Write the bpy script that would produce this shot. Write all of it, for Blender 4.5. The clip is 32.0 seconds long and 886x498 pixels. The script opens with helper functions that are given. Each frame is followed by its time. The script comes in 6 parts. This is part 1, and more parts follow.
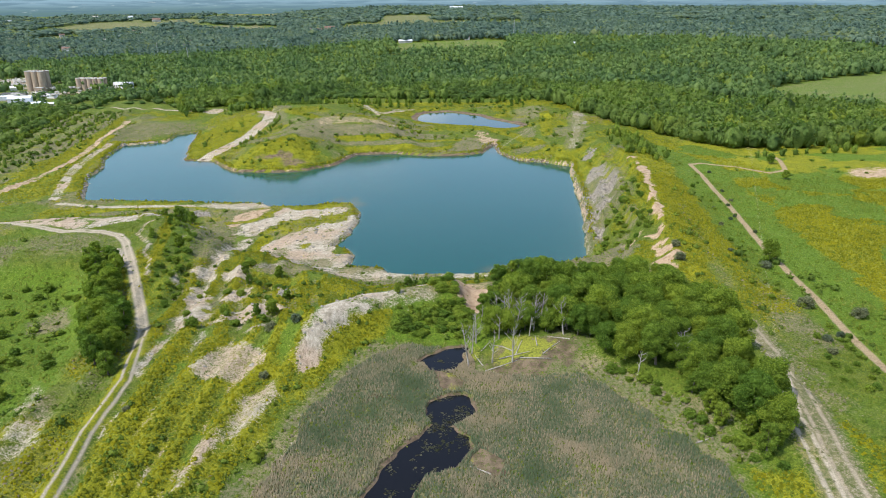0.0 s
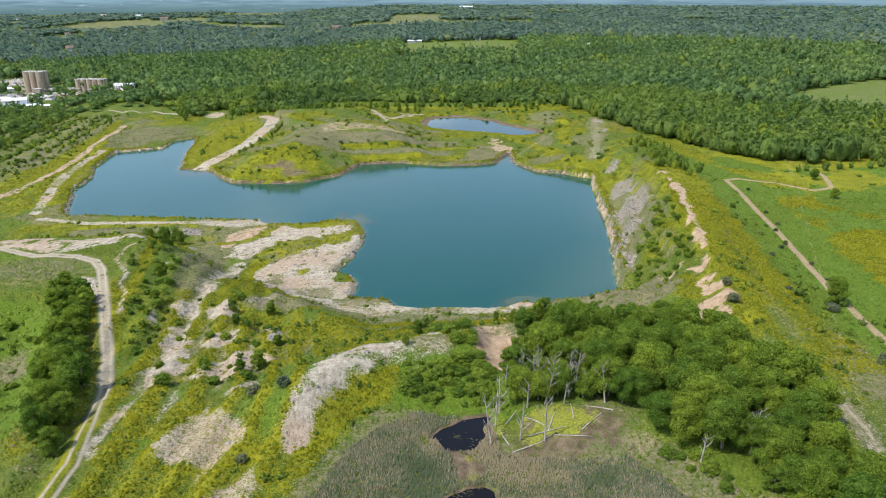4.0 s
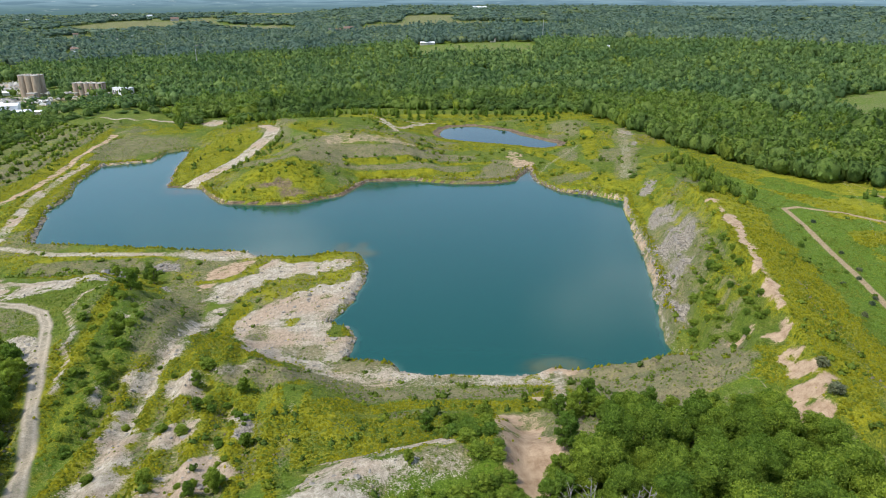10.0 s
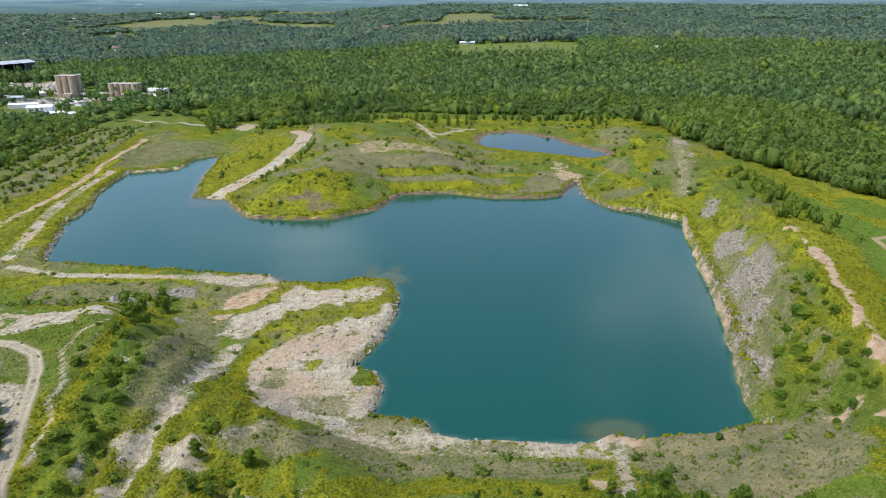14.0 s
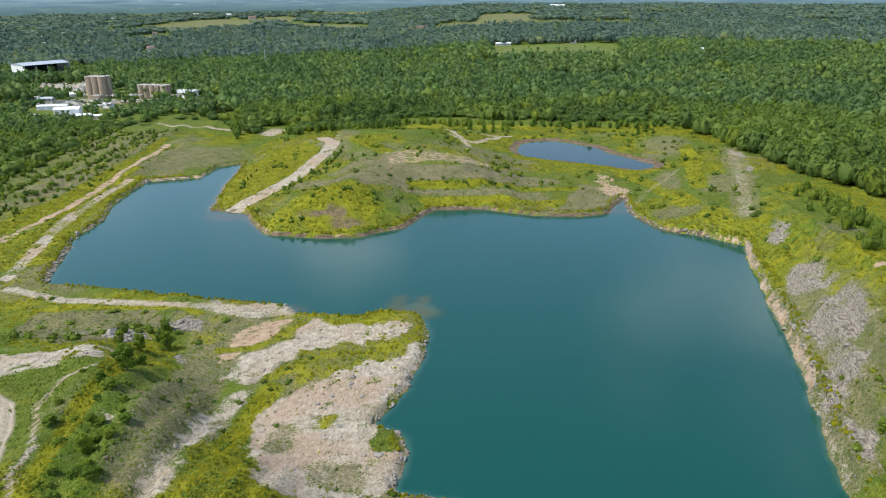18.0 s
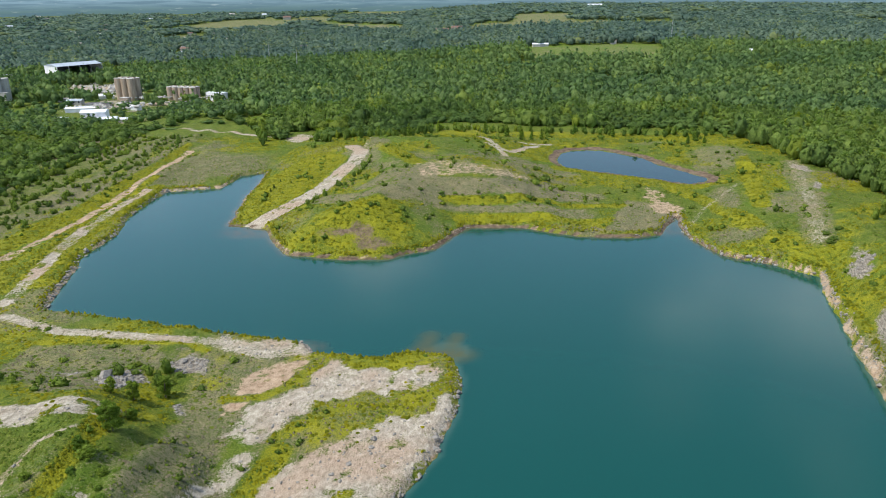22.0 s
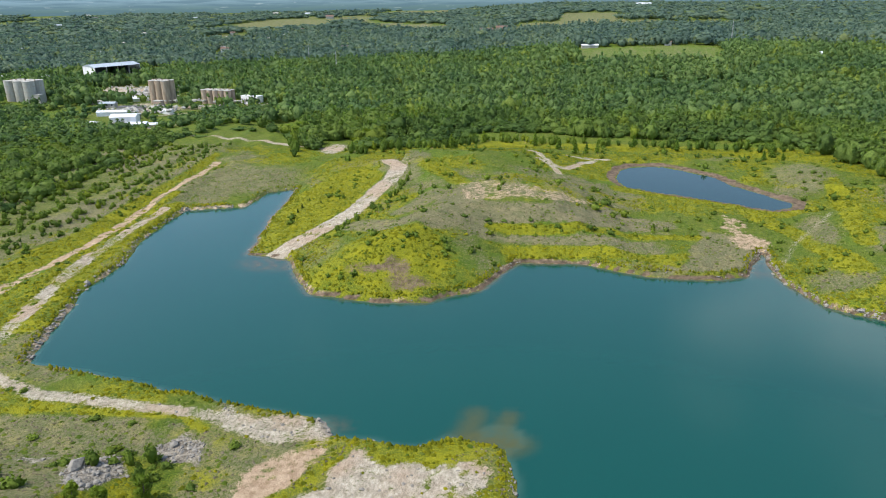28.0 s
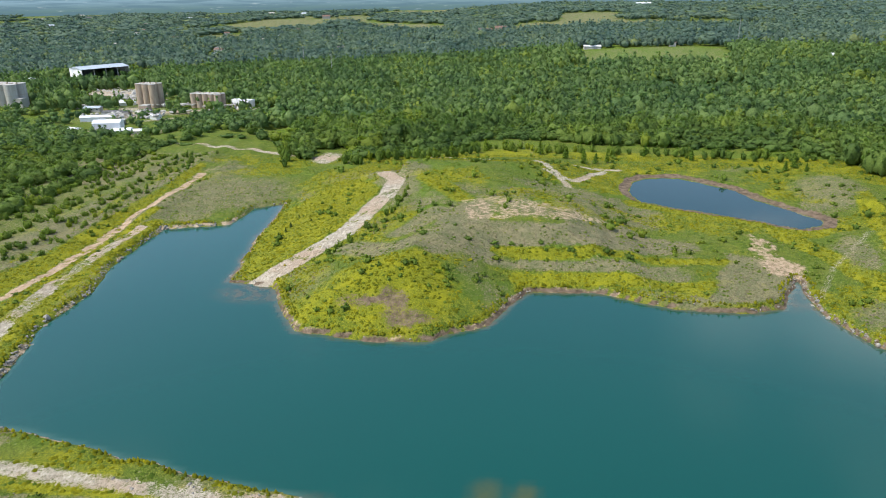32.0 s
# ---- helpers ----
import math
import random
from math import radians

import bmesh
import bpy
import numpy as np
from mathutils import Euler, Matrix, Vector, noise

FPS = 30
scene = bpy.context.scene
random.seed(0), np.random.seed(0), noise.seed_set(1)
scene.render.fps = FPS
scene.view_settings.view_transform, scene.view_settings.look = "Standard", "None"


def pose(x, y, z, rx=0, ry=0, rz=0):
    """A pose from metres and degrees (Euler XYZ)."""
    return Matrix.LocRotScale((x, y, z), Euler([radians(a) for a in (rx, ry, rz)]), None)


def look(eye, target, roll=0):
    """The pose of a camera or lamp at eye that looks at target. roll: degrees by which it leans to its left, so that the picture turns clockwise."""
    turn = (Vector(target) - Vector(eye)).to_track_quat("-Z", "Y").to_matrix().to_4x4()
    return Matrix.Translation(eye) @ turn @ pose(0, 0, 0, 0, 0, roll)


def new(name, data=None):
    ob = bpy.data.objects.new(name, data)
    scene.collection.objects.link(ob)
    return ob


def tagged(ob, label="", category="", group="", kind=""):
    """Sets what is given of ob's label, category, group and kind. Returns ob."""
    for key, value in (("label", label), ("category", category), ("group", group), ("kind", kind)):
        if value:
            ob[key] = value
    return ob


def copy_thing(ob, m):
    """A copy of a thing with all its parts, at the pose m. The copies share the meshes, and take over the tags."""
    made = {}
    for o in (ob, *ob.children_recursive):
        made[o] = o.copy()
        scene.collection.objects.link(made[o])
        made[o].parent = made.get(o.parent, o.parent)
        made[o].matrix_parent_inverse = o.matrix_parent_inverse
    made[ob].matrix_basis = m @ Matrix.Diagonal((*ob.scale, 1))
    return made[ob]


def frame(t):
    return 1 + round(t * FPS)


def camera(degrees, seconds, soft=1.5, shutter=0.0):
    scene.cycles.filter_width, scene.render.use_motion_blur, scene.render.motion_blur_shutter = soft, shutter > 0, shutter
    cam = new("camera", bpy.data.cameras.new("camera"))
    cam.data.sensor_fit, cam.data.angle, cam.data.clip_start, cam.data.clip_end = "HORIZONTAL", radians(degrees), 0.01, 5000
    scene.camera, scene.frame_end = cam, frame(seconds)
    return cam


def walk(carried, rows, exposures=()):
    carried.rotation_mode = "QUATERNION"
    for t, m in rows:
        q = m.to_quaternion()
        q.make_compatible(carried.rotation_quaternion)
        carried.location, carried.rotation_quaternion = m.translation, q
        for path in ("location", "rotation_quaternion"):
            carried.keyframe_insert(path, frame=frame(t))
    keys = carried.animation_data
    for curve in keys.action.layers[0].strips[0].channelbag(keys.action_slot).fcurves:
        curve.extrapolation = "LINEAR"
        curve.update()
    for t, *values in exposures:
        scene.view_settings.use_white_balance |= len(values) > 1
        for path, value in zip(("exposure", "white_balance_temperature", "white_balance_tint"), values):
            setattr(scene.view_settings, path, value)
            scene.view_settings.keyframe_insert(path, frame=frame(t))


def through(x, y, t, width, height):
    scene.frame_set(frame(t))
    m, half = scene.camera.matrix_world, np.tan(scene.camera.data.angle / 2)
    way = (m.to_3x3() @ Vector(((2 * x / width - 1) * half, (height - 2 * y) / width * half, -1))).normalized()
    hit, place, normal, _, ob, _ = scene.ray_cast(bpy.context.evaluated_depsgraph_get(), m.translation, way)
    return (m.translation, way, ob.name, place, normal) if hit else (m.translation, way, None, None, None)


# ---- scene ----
cam = camera(66.0, 32.0, soft=1.0)
PATH = [
    (0, -4.57, -7.35, 106.89, 69.65, 0.19, -8.19),
    (0.5, -4.23, -3.25, 106.91, 69.63, 0.23, -7.61),
    (1, -3.96, 0.87, 106.93, 69.63, 0.23, -7.25),
    (1.5, -3.67, 4.98, 106.93, 69.61, 0.19, -7.30),
    (2, -3.35, 9.11, 106.93, 69.60, 0.17, -7.35),
    (3, -2.77, 17.30, 106.93, 69.58, 0.10, -7.39),
    (5.5, -1.25, 36.43, 106.20, 69.72, -0.03, -7.60),
    (6, -0.87, 40.26, 106.07, 69.76, -0.09, -7.60),
    (7, 0.01, 47.91, 106.19, 69.72, -0.03, -7.59),
    (8, 0.99, 55.69, 106.35, 69.69, 0.02, -7.43),
    (9, 1.95, 63.48, 106.49, 69.66, 0.01, -7.04),
    (10, 2.63, 71.10, 106.74, 69.62, 0.04, -6.42),
    (11, 3.28, 78.74, 106.98, 69.58, 0.08, -5.73),
    (12, 3.95, 86.31, 107.18, 69.52, 0.15, -4.86),
    (13, 4.03, 94.14, 107.31, 69.50, 0.16, -3.93),
    (14, 4.01, 102.02, 107.48, 69.49, 0.15, -3.28),
    (14.5, 4.11, 105.89, 107.44, 69.51, 0.15, -2.79),
    (16.5, 4.45, 121.50, 107.24, 69.51, 0.21, -1.38),
    (17, 4.53, 125.42, 107.20, 69.50, 0.26, -1.10),
    (18, 4.38, 133.54, 107.08, 69.49, 0.22, -0.50),
    (19, 4.22, 141.66, 106.99, 69.47, 0.29, 0.15),
    (20, 3.79, 149.19, 106.98, 69.47, 0.29, 0.82),
    (21, 3.34, 156.74, 107.00, 69.46, 0.36, 1.50),
    (22, 2.90, 164.30, 106.99, 69.47, 0.38, 2.23),
    (23, 2.23, 171.75, 107.07, 69.48, 0.37, 2.93),
    (24, 1.48, 179.15, 107.15, 69.47, 0.41, 3.59),
    (25, 0.77, 186.53, 107.24, 69.46, 0.47, 4.27),
    (25.5, 0.22, 190.37, 107.26, 69.45, 0.43, 4.65),
    (27.5, -1.98, 205.61, 107.29, 69.42, 0.45, 5.69),
    (28, -2.51, 209.39, 107.29, 69.40, 0.47, 5.64),
    (29, -3.45, 216.69, 107.29, 69.40, 0.47, 5.60),
    (30, -4.41, 224.00, 107.29, 69.39, 0.51, 5.55),
    (31, -5.71, 231.74, 107.29, 69.34, 0.55, 5.46),
    (32, -6.99, 239.49, 107.28, 69.37, 0.48, 5.44),
]
walk(cam, [(t, pose(*p)) for t, *p in PATH], [(0.0, 0.77), (4.0, 0.74), (10.0, 0.63), (22.0, 0.58), (32.0, 0.72)])

# ---------------------------------------------------------------- world and sun
SUN_EL, SUN_AZ = 57.0, 203.0          # degrees; azimuth turned from +x, anticlockwise: the sun stands to the west
sun_dir = Vector((math.cos(radians(SUN_EL)) * math.cos(radians(SUN_AZ)), math.cos(radians(SUN_EL)) * math.sin(radians(SUN_AZ)), math.sin(radians(SUN_EL))))
world = bpy.data.worlds.new("world")
scene.world = world
world.use_nodes = True
wn, wl = world.node_tree.nodes, world.node_tree.links
wn.clear()
w_out = wn.new("ShaderNodeOutputWorld")
w_bg = wn.new("ShaderNodeBackground")
w_sky = wn.new("ShaderNodeTexSky")
w_sky.sky_type = "NISHITA"
w_sky.sun_disc = False
w_sky.sun_elevation = radians(SUN_EL)
w_sky.sun_rotation = radians(90.0 - SUN_AZ)
w_sky.altitude = 200.0
w_sky.air_density, w_sky.dust_density, w_sky.ozone_density = 1.0, 1.2, 1.0
w_co = wn.new("ShaderNodeTexCoord")
w_map = wn.new("ShaderNodeMapping")
w_map.inputs["Scale"].default_value = (1.0, 1.0, 2.6)
w_noise = wn.new("ShaderNodeTexNoise")
w_noise.inputs["Scale"].default_value = 3.1
w_noise.inputs["Detail"].default_value = 6.0
w_noise.inputs["Roughness"].default_value = 0.55
w_ramp = wn.new("ShaderNodeValToRGB")
w_ramp.color_ramp.elements[0].position, w_ramp.color_ramp.elements[1].position = 0.52, 0.72
w_ramp.color_ramp.elements[1].color = (0.75, 0.75, 0.75, 1)
w_mix = wn.new("ShaderNodeMixRGB")
w_mix.inputs["Color2"].default_value = (7.5, 7.9, 8.4, 1)     # sunlit fair-weather cloud
wl.new(w_co.outputs["Generated"], w_map.inputs["Vector"])
wl.new(w_map.outputs["Vector"], w_noise.inputs["Vector"])
wl.new(w_noise.outputs["Fac"], w_ramp.inputs["Fac"])
wl.new(w_ramp.outputs["Color"], w_mix.inputs["Fac"])
wl.new(w_sky.outputs["Color"], w_mix.inputs["Color1"])
wl.new(w_mix.outputs["Color"], w_bg.inputs["Color"])
w_bg.inputs["Strength"].default_value = 0.15
wl.new(w_bg.outputs["Background"], w_out.inputs["Surface"])

sun_data = bpy.data.lights.new("sun", "SUN")
sun_data.energy, sun_data.angle, sun_data.color = 2.9, radians(0.53), (1.0, 0.95, 0.84)
sun = new("sun", sun_data)
sun.matrix_world = look(sun_dir * 900.0, (0, 0, 0))

# ---------------------------------------------------------------- small tools
rng = np.random.default_rng(7)
PERM = np.random.default_rng(3).random((256, 256))


def vnoise(x, y, size, seed=0):
    """Smooth value noise, 0 to 1, with cells of the given size in metres."""
    u, v = np.asarray(x, float) / size + 37.13 * seed, np.asarray(y, float) / size + 11.71 * seed
    i, j = np.floor(u).astype(int), np.floor(v).astype(int)
    f, g = u - i, v - j
    f, g = f * f * (3 - 2 * f), g * g * (3 - 2 * g)
    a, b = PERM[i % 256, j % 256], PERM[(i + 1) % 256, j % 256]
    c, d = PERM[i % 256, (j + 1) % 256], PERM[(i + 1) % 256, (j + 1) % 256]
    return (a * (1 - f) + b * f) * (1 - g) + (c * (1 - f) + d * f) * g


def fbm(x, y, size, octaves=4, seed=0):
    out, amp, total = 0.0, 1.0, 0.0
    for k in range(octaves):
        out = out + amp * vnoise(x, y, size / 2**k, seed + 5 * k)
        total += amp
        amp *= 0.5
    return out / total


def smooth(t):
    t = np.clip(t, 0, 1)
    return t * t * (3 - 2 * t)


def near_line(x, y, pts, closed=False):
    """Distance to a polyline, and the way along it, 0 to 1."""
    best, along = np.full(np.shape(x), 1e9), np.zeros(np.shape(x))
    p = list(pts) + ([pts[0]] if closed else [])
    for k in range(len(p) - 1):
        (ax, ay), (bx, by) = p[k][:2], p[k + 1][:2]
        dx, dy = bx - ax, by - ay
        t = np.clip(((x - ax) * dx + (y - ay) * dy) / (dx * dx + dy * dy), 0, 1)
        d = np.hypot(x - ax - t * dx, y - ay - t * dy)
        closer = d < best
        best, along = np.where(closer, d, best), np.where(closer, (k + t) / (len(p) - 1), along)
    return best, along


def beside(x, y, pts):
    """Distance to a polyline, below 0 on its left."""
    best, side = np.full(np.shape(x), 1e9), np.ones(np.shape(x))
    for (ax, ay), (bx, by) in zip(pts[:-1], pts[1:]):
        dx, dy = bx - ax, by - ay
        t = np.clip(((x - ax) * dx + (y - ay) * dy) / (dx * dx + dy * dy), 0, 1)
        d = np.hypot(x - ax - t * dx, y - ay - t * dy)
        closer = d < best
        best = np.where(closer, d, best)
        side = np.where(closer, np.sign(dy * (x - ax) - dx * (y - ay)), side)
    return np.clip(best, 0, 12) * np.where(side == 0, 1, side)


def inside(x, y, pts):
    hit = np.zeros(np.shape(x), bool)
    for k in range(len(pts)):
        (ax, ay), (bx, by) = pts[k - 1], pts[k]
        cross = (ay > y) != (by > y)
        with np.errstate(divide="ignore", invalid="ignore"):
            xi = ax + (y - ay) * (bx - ax) / (by - ay if by != ay else 1e-9)
        hit ^= cross & (x < xi)
    return hit


def poly_dist(x, y, pts):
    """Signed distance to an outline: below 0 inside."""
    d, _ = near_line(x, y, pts, True)
    return np.where(inside(x, y, pts), -d, d)


def band(d, half, soft):
    """1 within half metres of a line, falling to 0 over soft metres."""
    return smooth((half + soft - d) / soft)


def spot(x, y, cx, cy, rx, ry, turn=0.0):
    c, s = math.cos(radians(turn)), math.sin(radians(turn))
    u, v = (x - cx) * c + (y - cy) * s, -(x - cx) * s + (y - cy) * c
    return smooth(1.6 - np.hypot(u / rx, v / ry) * 1.1)


def mesh_np(name, verts, faces, material, smooth_shade=False):
    """A mesh from arrays; all faces have the same number of corners."""
    verts, faces = np.asarray(verts, np.float32), np.asarray(faces, np.int32)
    me = bpy.data.meshes.new(name)
    n, k = faces.shape
    me.vertices.add(len(verts))
    me.vertices.foreach_set("co", verts.ravel())
    me.loops.add(n * k)
    me.loops.foreach_set("vertex_index", faces.ravel())
    me.polygons.add(n)
    me.polygons.foreach_set("loop_start", np.arange(0, n * k, k, dtype=np.int32))
    me.polygons.foreach_set("use_smooth", np.full(n, smooth_shade))
    me.update(calc_edges=True)
    me.materials.append(material)
    return me


def part(name, me, parent, label=""):
    ob = new(name, me)
    ob.parent = parent
    return tagged(ob, label) if label else ob


def empty(name, m, label, category, group="", kind=""):
    ob = new(name)
    ob.empty_display_size = 0.5
    ob.matrix_basis = m
    return tagged(ob, label, category, group, kind)


def bm_mesh(name, bm, material, smooth_shade=False):
    me = bpy.data.meshes.new(name)
    bm.to_mesh(me)
    bm.free()
    me.materials.append(material)
    if smooth_shade:
        me.polygons.foreach_set("use_smooth", np.full(len(me.polygons), True))
    return me


def box(bm, x0, y0, z0, x1, y1, z1, bevel=0.0):
    r = bmesh.ops.create_cube(bm, size=1.0)
    bmesh.ops.scale(bm, vec=(x1 - x0, y1 - y0, z1 - z0), verts=r["verts"])
    bmesh.ops.translate(bm, vec=((x0 + x1) / 2, (y0 + y1) / 2, (z0 + z1) / 2), verts=r["verts"])
    if bevel:
        edges = list({e for v in r["verts"] for e in v.link_edges})
        bmesh.ops.bevel(bm, geom=edges, offset=bevel, segments=1, affect="EDGES")


def tube(pts, radii, sides=7):
    """Vertices and quads of a round tapering limb along some points."""
    v, f = [], []
    for k, (p, r) in enumerate(zip(pts, radii)):
        p = Vector(p)
        a = Vector(pts[min(k + 1, len(pts) - 1)]) - Vector(pts[max(k - 1, 0)])
        q = a.to_track_quat("Z", "Y")
        for s in range(sides):
            t = 2 * math.pi * s / sides
            v.append(p + q @ Vector((r * math.cos(t), r * math.sin(t), 0)))
        if k:
            b, c = len(v) - 2 * sides, len(v) - sides
            f += [(b + s, b + (s + 1) % sides, c + (s + 1) % sides, c + s) for s in range(sides)]
    return [tuple(p) for p in v], f


def join(pieces):
    v, f = [], []
    for pv, pf in pieces:
        f += [tuple(i + len(v) for i in q) for q in pf]
        v += list(pv)
    return v, f


def ico(level):
    bm = bmesh.new()
    bmesh.ops.create_icosphere(bm, subdivisions=level, radius=1.0)
    v = np.array([p.co[:] for p in bm.verts])
    f = np.array([[q.index for q in t.verts] for t in bm.faces])
    bm.free()
    return v, f

# ---------------------------------------------------------------- materials
class Nodes:
    """Short writing for a material's nodes."""

    def __init__(self, name):
        self.material = bpy.data.materials.new(name)
        self.material.use_nodes = True
        self.tree = self.material.node_tree
        self.tree.nodes.clear()
        self.out = self.tree.nodes.new("ShaderNodeOutputMaterial")
        self.place = self.tree.nodes.new("ShaderNodeNewGeometry").outputs["Position"]

    def put(self, socket, value):
        if isinstance(value, bpy.types.NodeSocket):
            self.tree.links.new(value, socket)
        elif isinstance(value, tuple) and len(value) == 3 and socket.type == "RGBA":
            socket.default_value = (*value, 1.0)
        else:
            socket.default_value = value

    def noise(self, scale, detail=4.0, rough=0.55, stretch=None, vector=None):
        n = self.tree.nodes.new("ShaderNodeTexNoise")
        v = vector or self.place
        if stretch:
            m = self.tree.nodes.new("ShaderNodeMapping")
            m.inputs["Scale"].default_value = stretch
            self.tree.links.new(v, m.inputs["Vector"])
            v = m.outputs["Vector"]
        self.tree.links.new(v, n.inputs["Vector"])
        n.inputs["Scale"].default_value, n.inputs["Detail"].default_value, n.inputs["Roughness"].default_value = scale, detail, rough
        return n.outputs["Fac"]

    def voronoi(self, scale, feature="F1", out="Distance"):
        n = self.tree.nodes.new("ShaderNodeTexVoronoi")
        n.feature = feature
        n.inputs["Scale"].default_value = scale
        self.tree.links.new(self.place, n.inputs["Vector"])
        return n.outputs[out]

    def math(self, kind, a, b=0.0, c=0.0, clamp=False):
        n = self.tree.nodes.new("ShaderNodeMath")
        n.operation, n.use_clamp = kind, clamp
        for s, v in zip(n.inputs, (a, b, c)):
            self.put(s, v)
        return n.outputs[0]

    def ramp(self, v, lo, hi):
        n = self.tree.nodes.new("ShaderNodeMapRange")
        n.interpolation_type = "SMOOTHSTEP"
        for key, value in (("Value", v), ("From Min", lo), ("From Max", hi)):
            self.put(n.inputs[key], value)
        return n.outputs["Result"]

    def mix(self, fac, a, b):
        n = self.tree.nodes.new("ShaderNodeMixRGB")
        for key, value in (("Fac", fac), ("Color1", a), ("Color2", b)):
            self.put(n.inputs[key], value)
        return n.outputs["Color"]

    def times(self, a, b):
        n = self.tree.nodes.new("ShaderNodeMixRGB")
        n.blend_type = "MULTIPLY"
        n.inputs["Fac"].default_value = 1.0
        self.put(n.inputs["Color1"], a), self.put(n.inputs["Color2"], b)
        return n.outputs["Color"]

    def attribute(self, name):
        n = self.tree.nodes.new("ShaderNodeAttribute")
        n.attribute_name = name
        s = self.tree.nodes.new("ShaderNodeSeparateColor")
        self.tree.links.new(n.outputs["Color"], s.inputs["Color"])
        return s.outputs["Red"], s.outputs["Green"], s.outputs["Blue"], n.outputs["Alpha"]

    def split(self):
        p = self.tree.nodes.new("ShaderNodeSeparateXYZ")
        self.tree.links.new(self.place, p.inputs["Vector"])
        return p.outputs["X"], p.outputs["Y"], p.outputs["Z"]

    def island(self):
        return self.tree.nodes.new("ShaderNodeNewGeometry").outputs["Random Per Island"]

    def each(self):
        return self.tree.nodes.new("ShaderNodeObjectInfo").outputs["Random"]

    def bump(self, height, strength=0.5, distance=0.1):
        n = self.tree.nodes.new("ShaderNodeBump")
        n.inputs["Strength"].default_value, n.inputs["Distance"].default_value = strength, distance
        self.tree.links.new(height, n.inputs["Height"])
        return n.outputs["Normal"]

    def done(self, color, rough=0.9, metal=0.0, normal=None, specular=0.3, through=None, share=0.4):
        b = self.tree.nodes.new("ShaderNodeBsdfPrincipled")
        self.put(b.inputs["Base Color"], color), self.put(b.inputs["Roughness"], rough)
        self.put(b.inputs["Metallic"], metal), self.put(b.inputs["Specular IOR Level"], specular)
        if normal is not None:
            self.tree.links.new(normal, b.inputs["Normal"])
        shader = b.outputs["BSDF"]
        if through is not None:
            t = self.tree.nodes.new("ShaderNodeBsdfTranslucent")
            self.put(t.inputs["Color"], through)
            m = self.tree.nodes.new("ShaderNodeMixShader")
            m.inputs["Fac"].default_value = share
            self.tree.links.new(shader, m.inputs[1]), self.tree.links.new(t.outputs["BSDF"], m.inputs[2])
            shader = m.outputs["Shader"]
        self.tree.links.new(shader, self.out.inputs["Surface"])
        return self.material


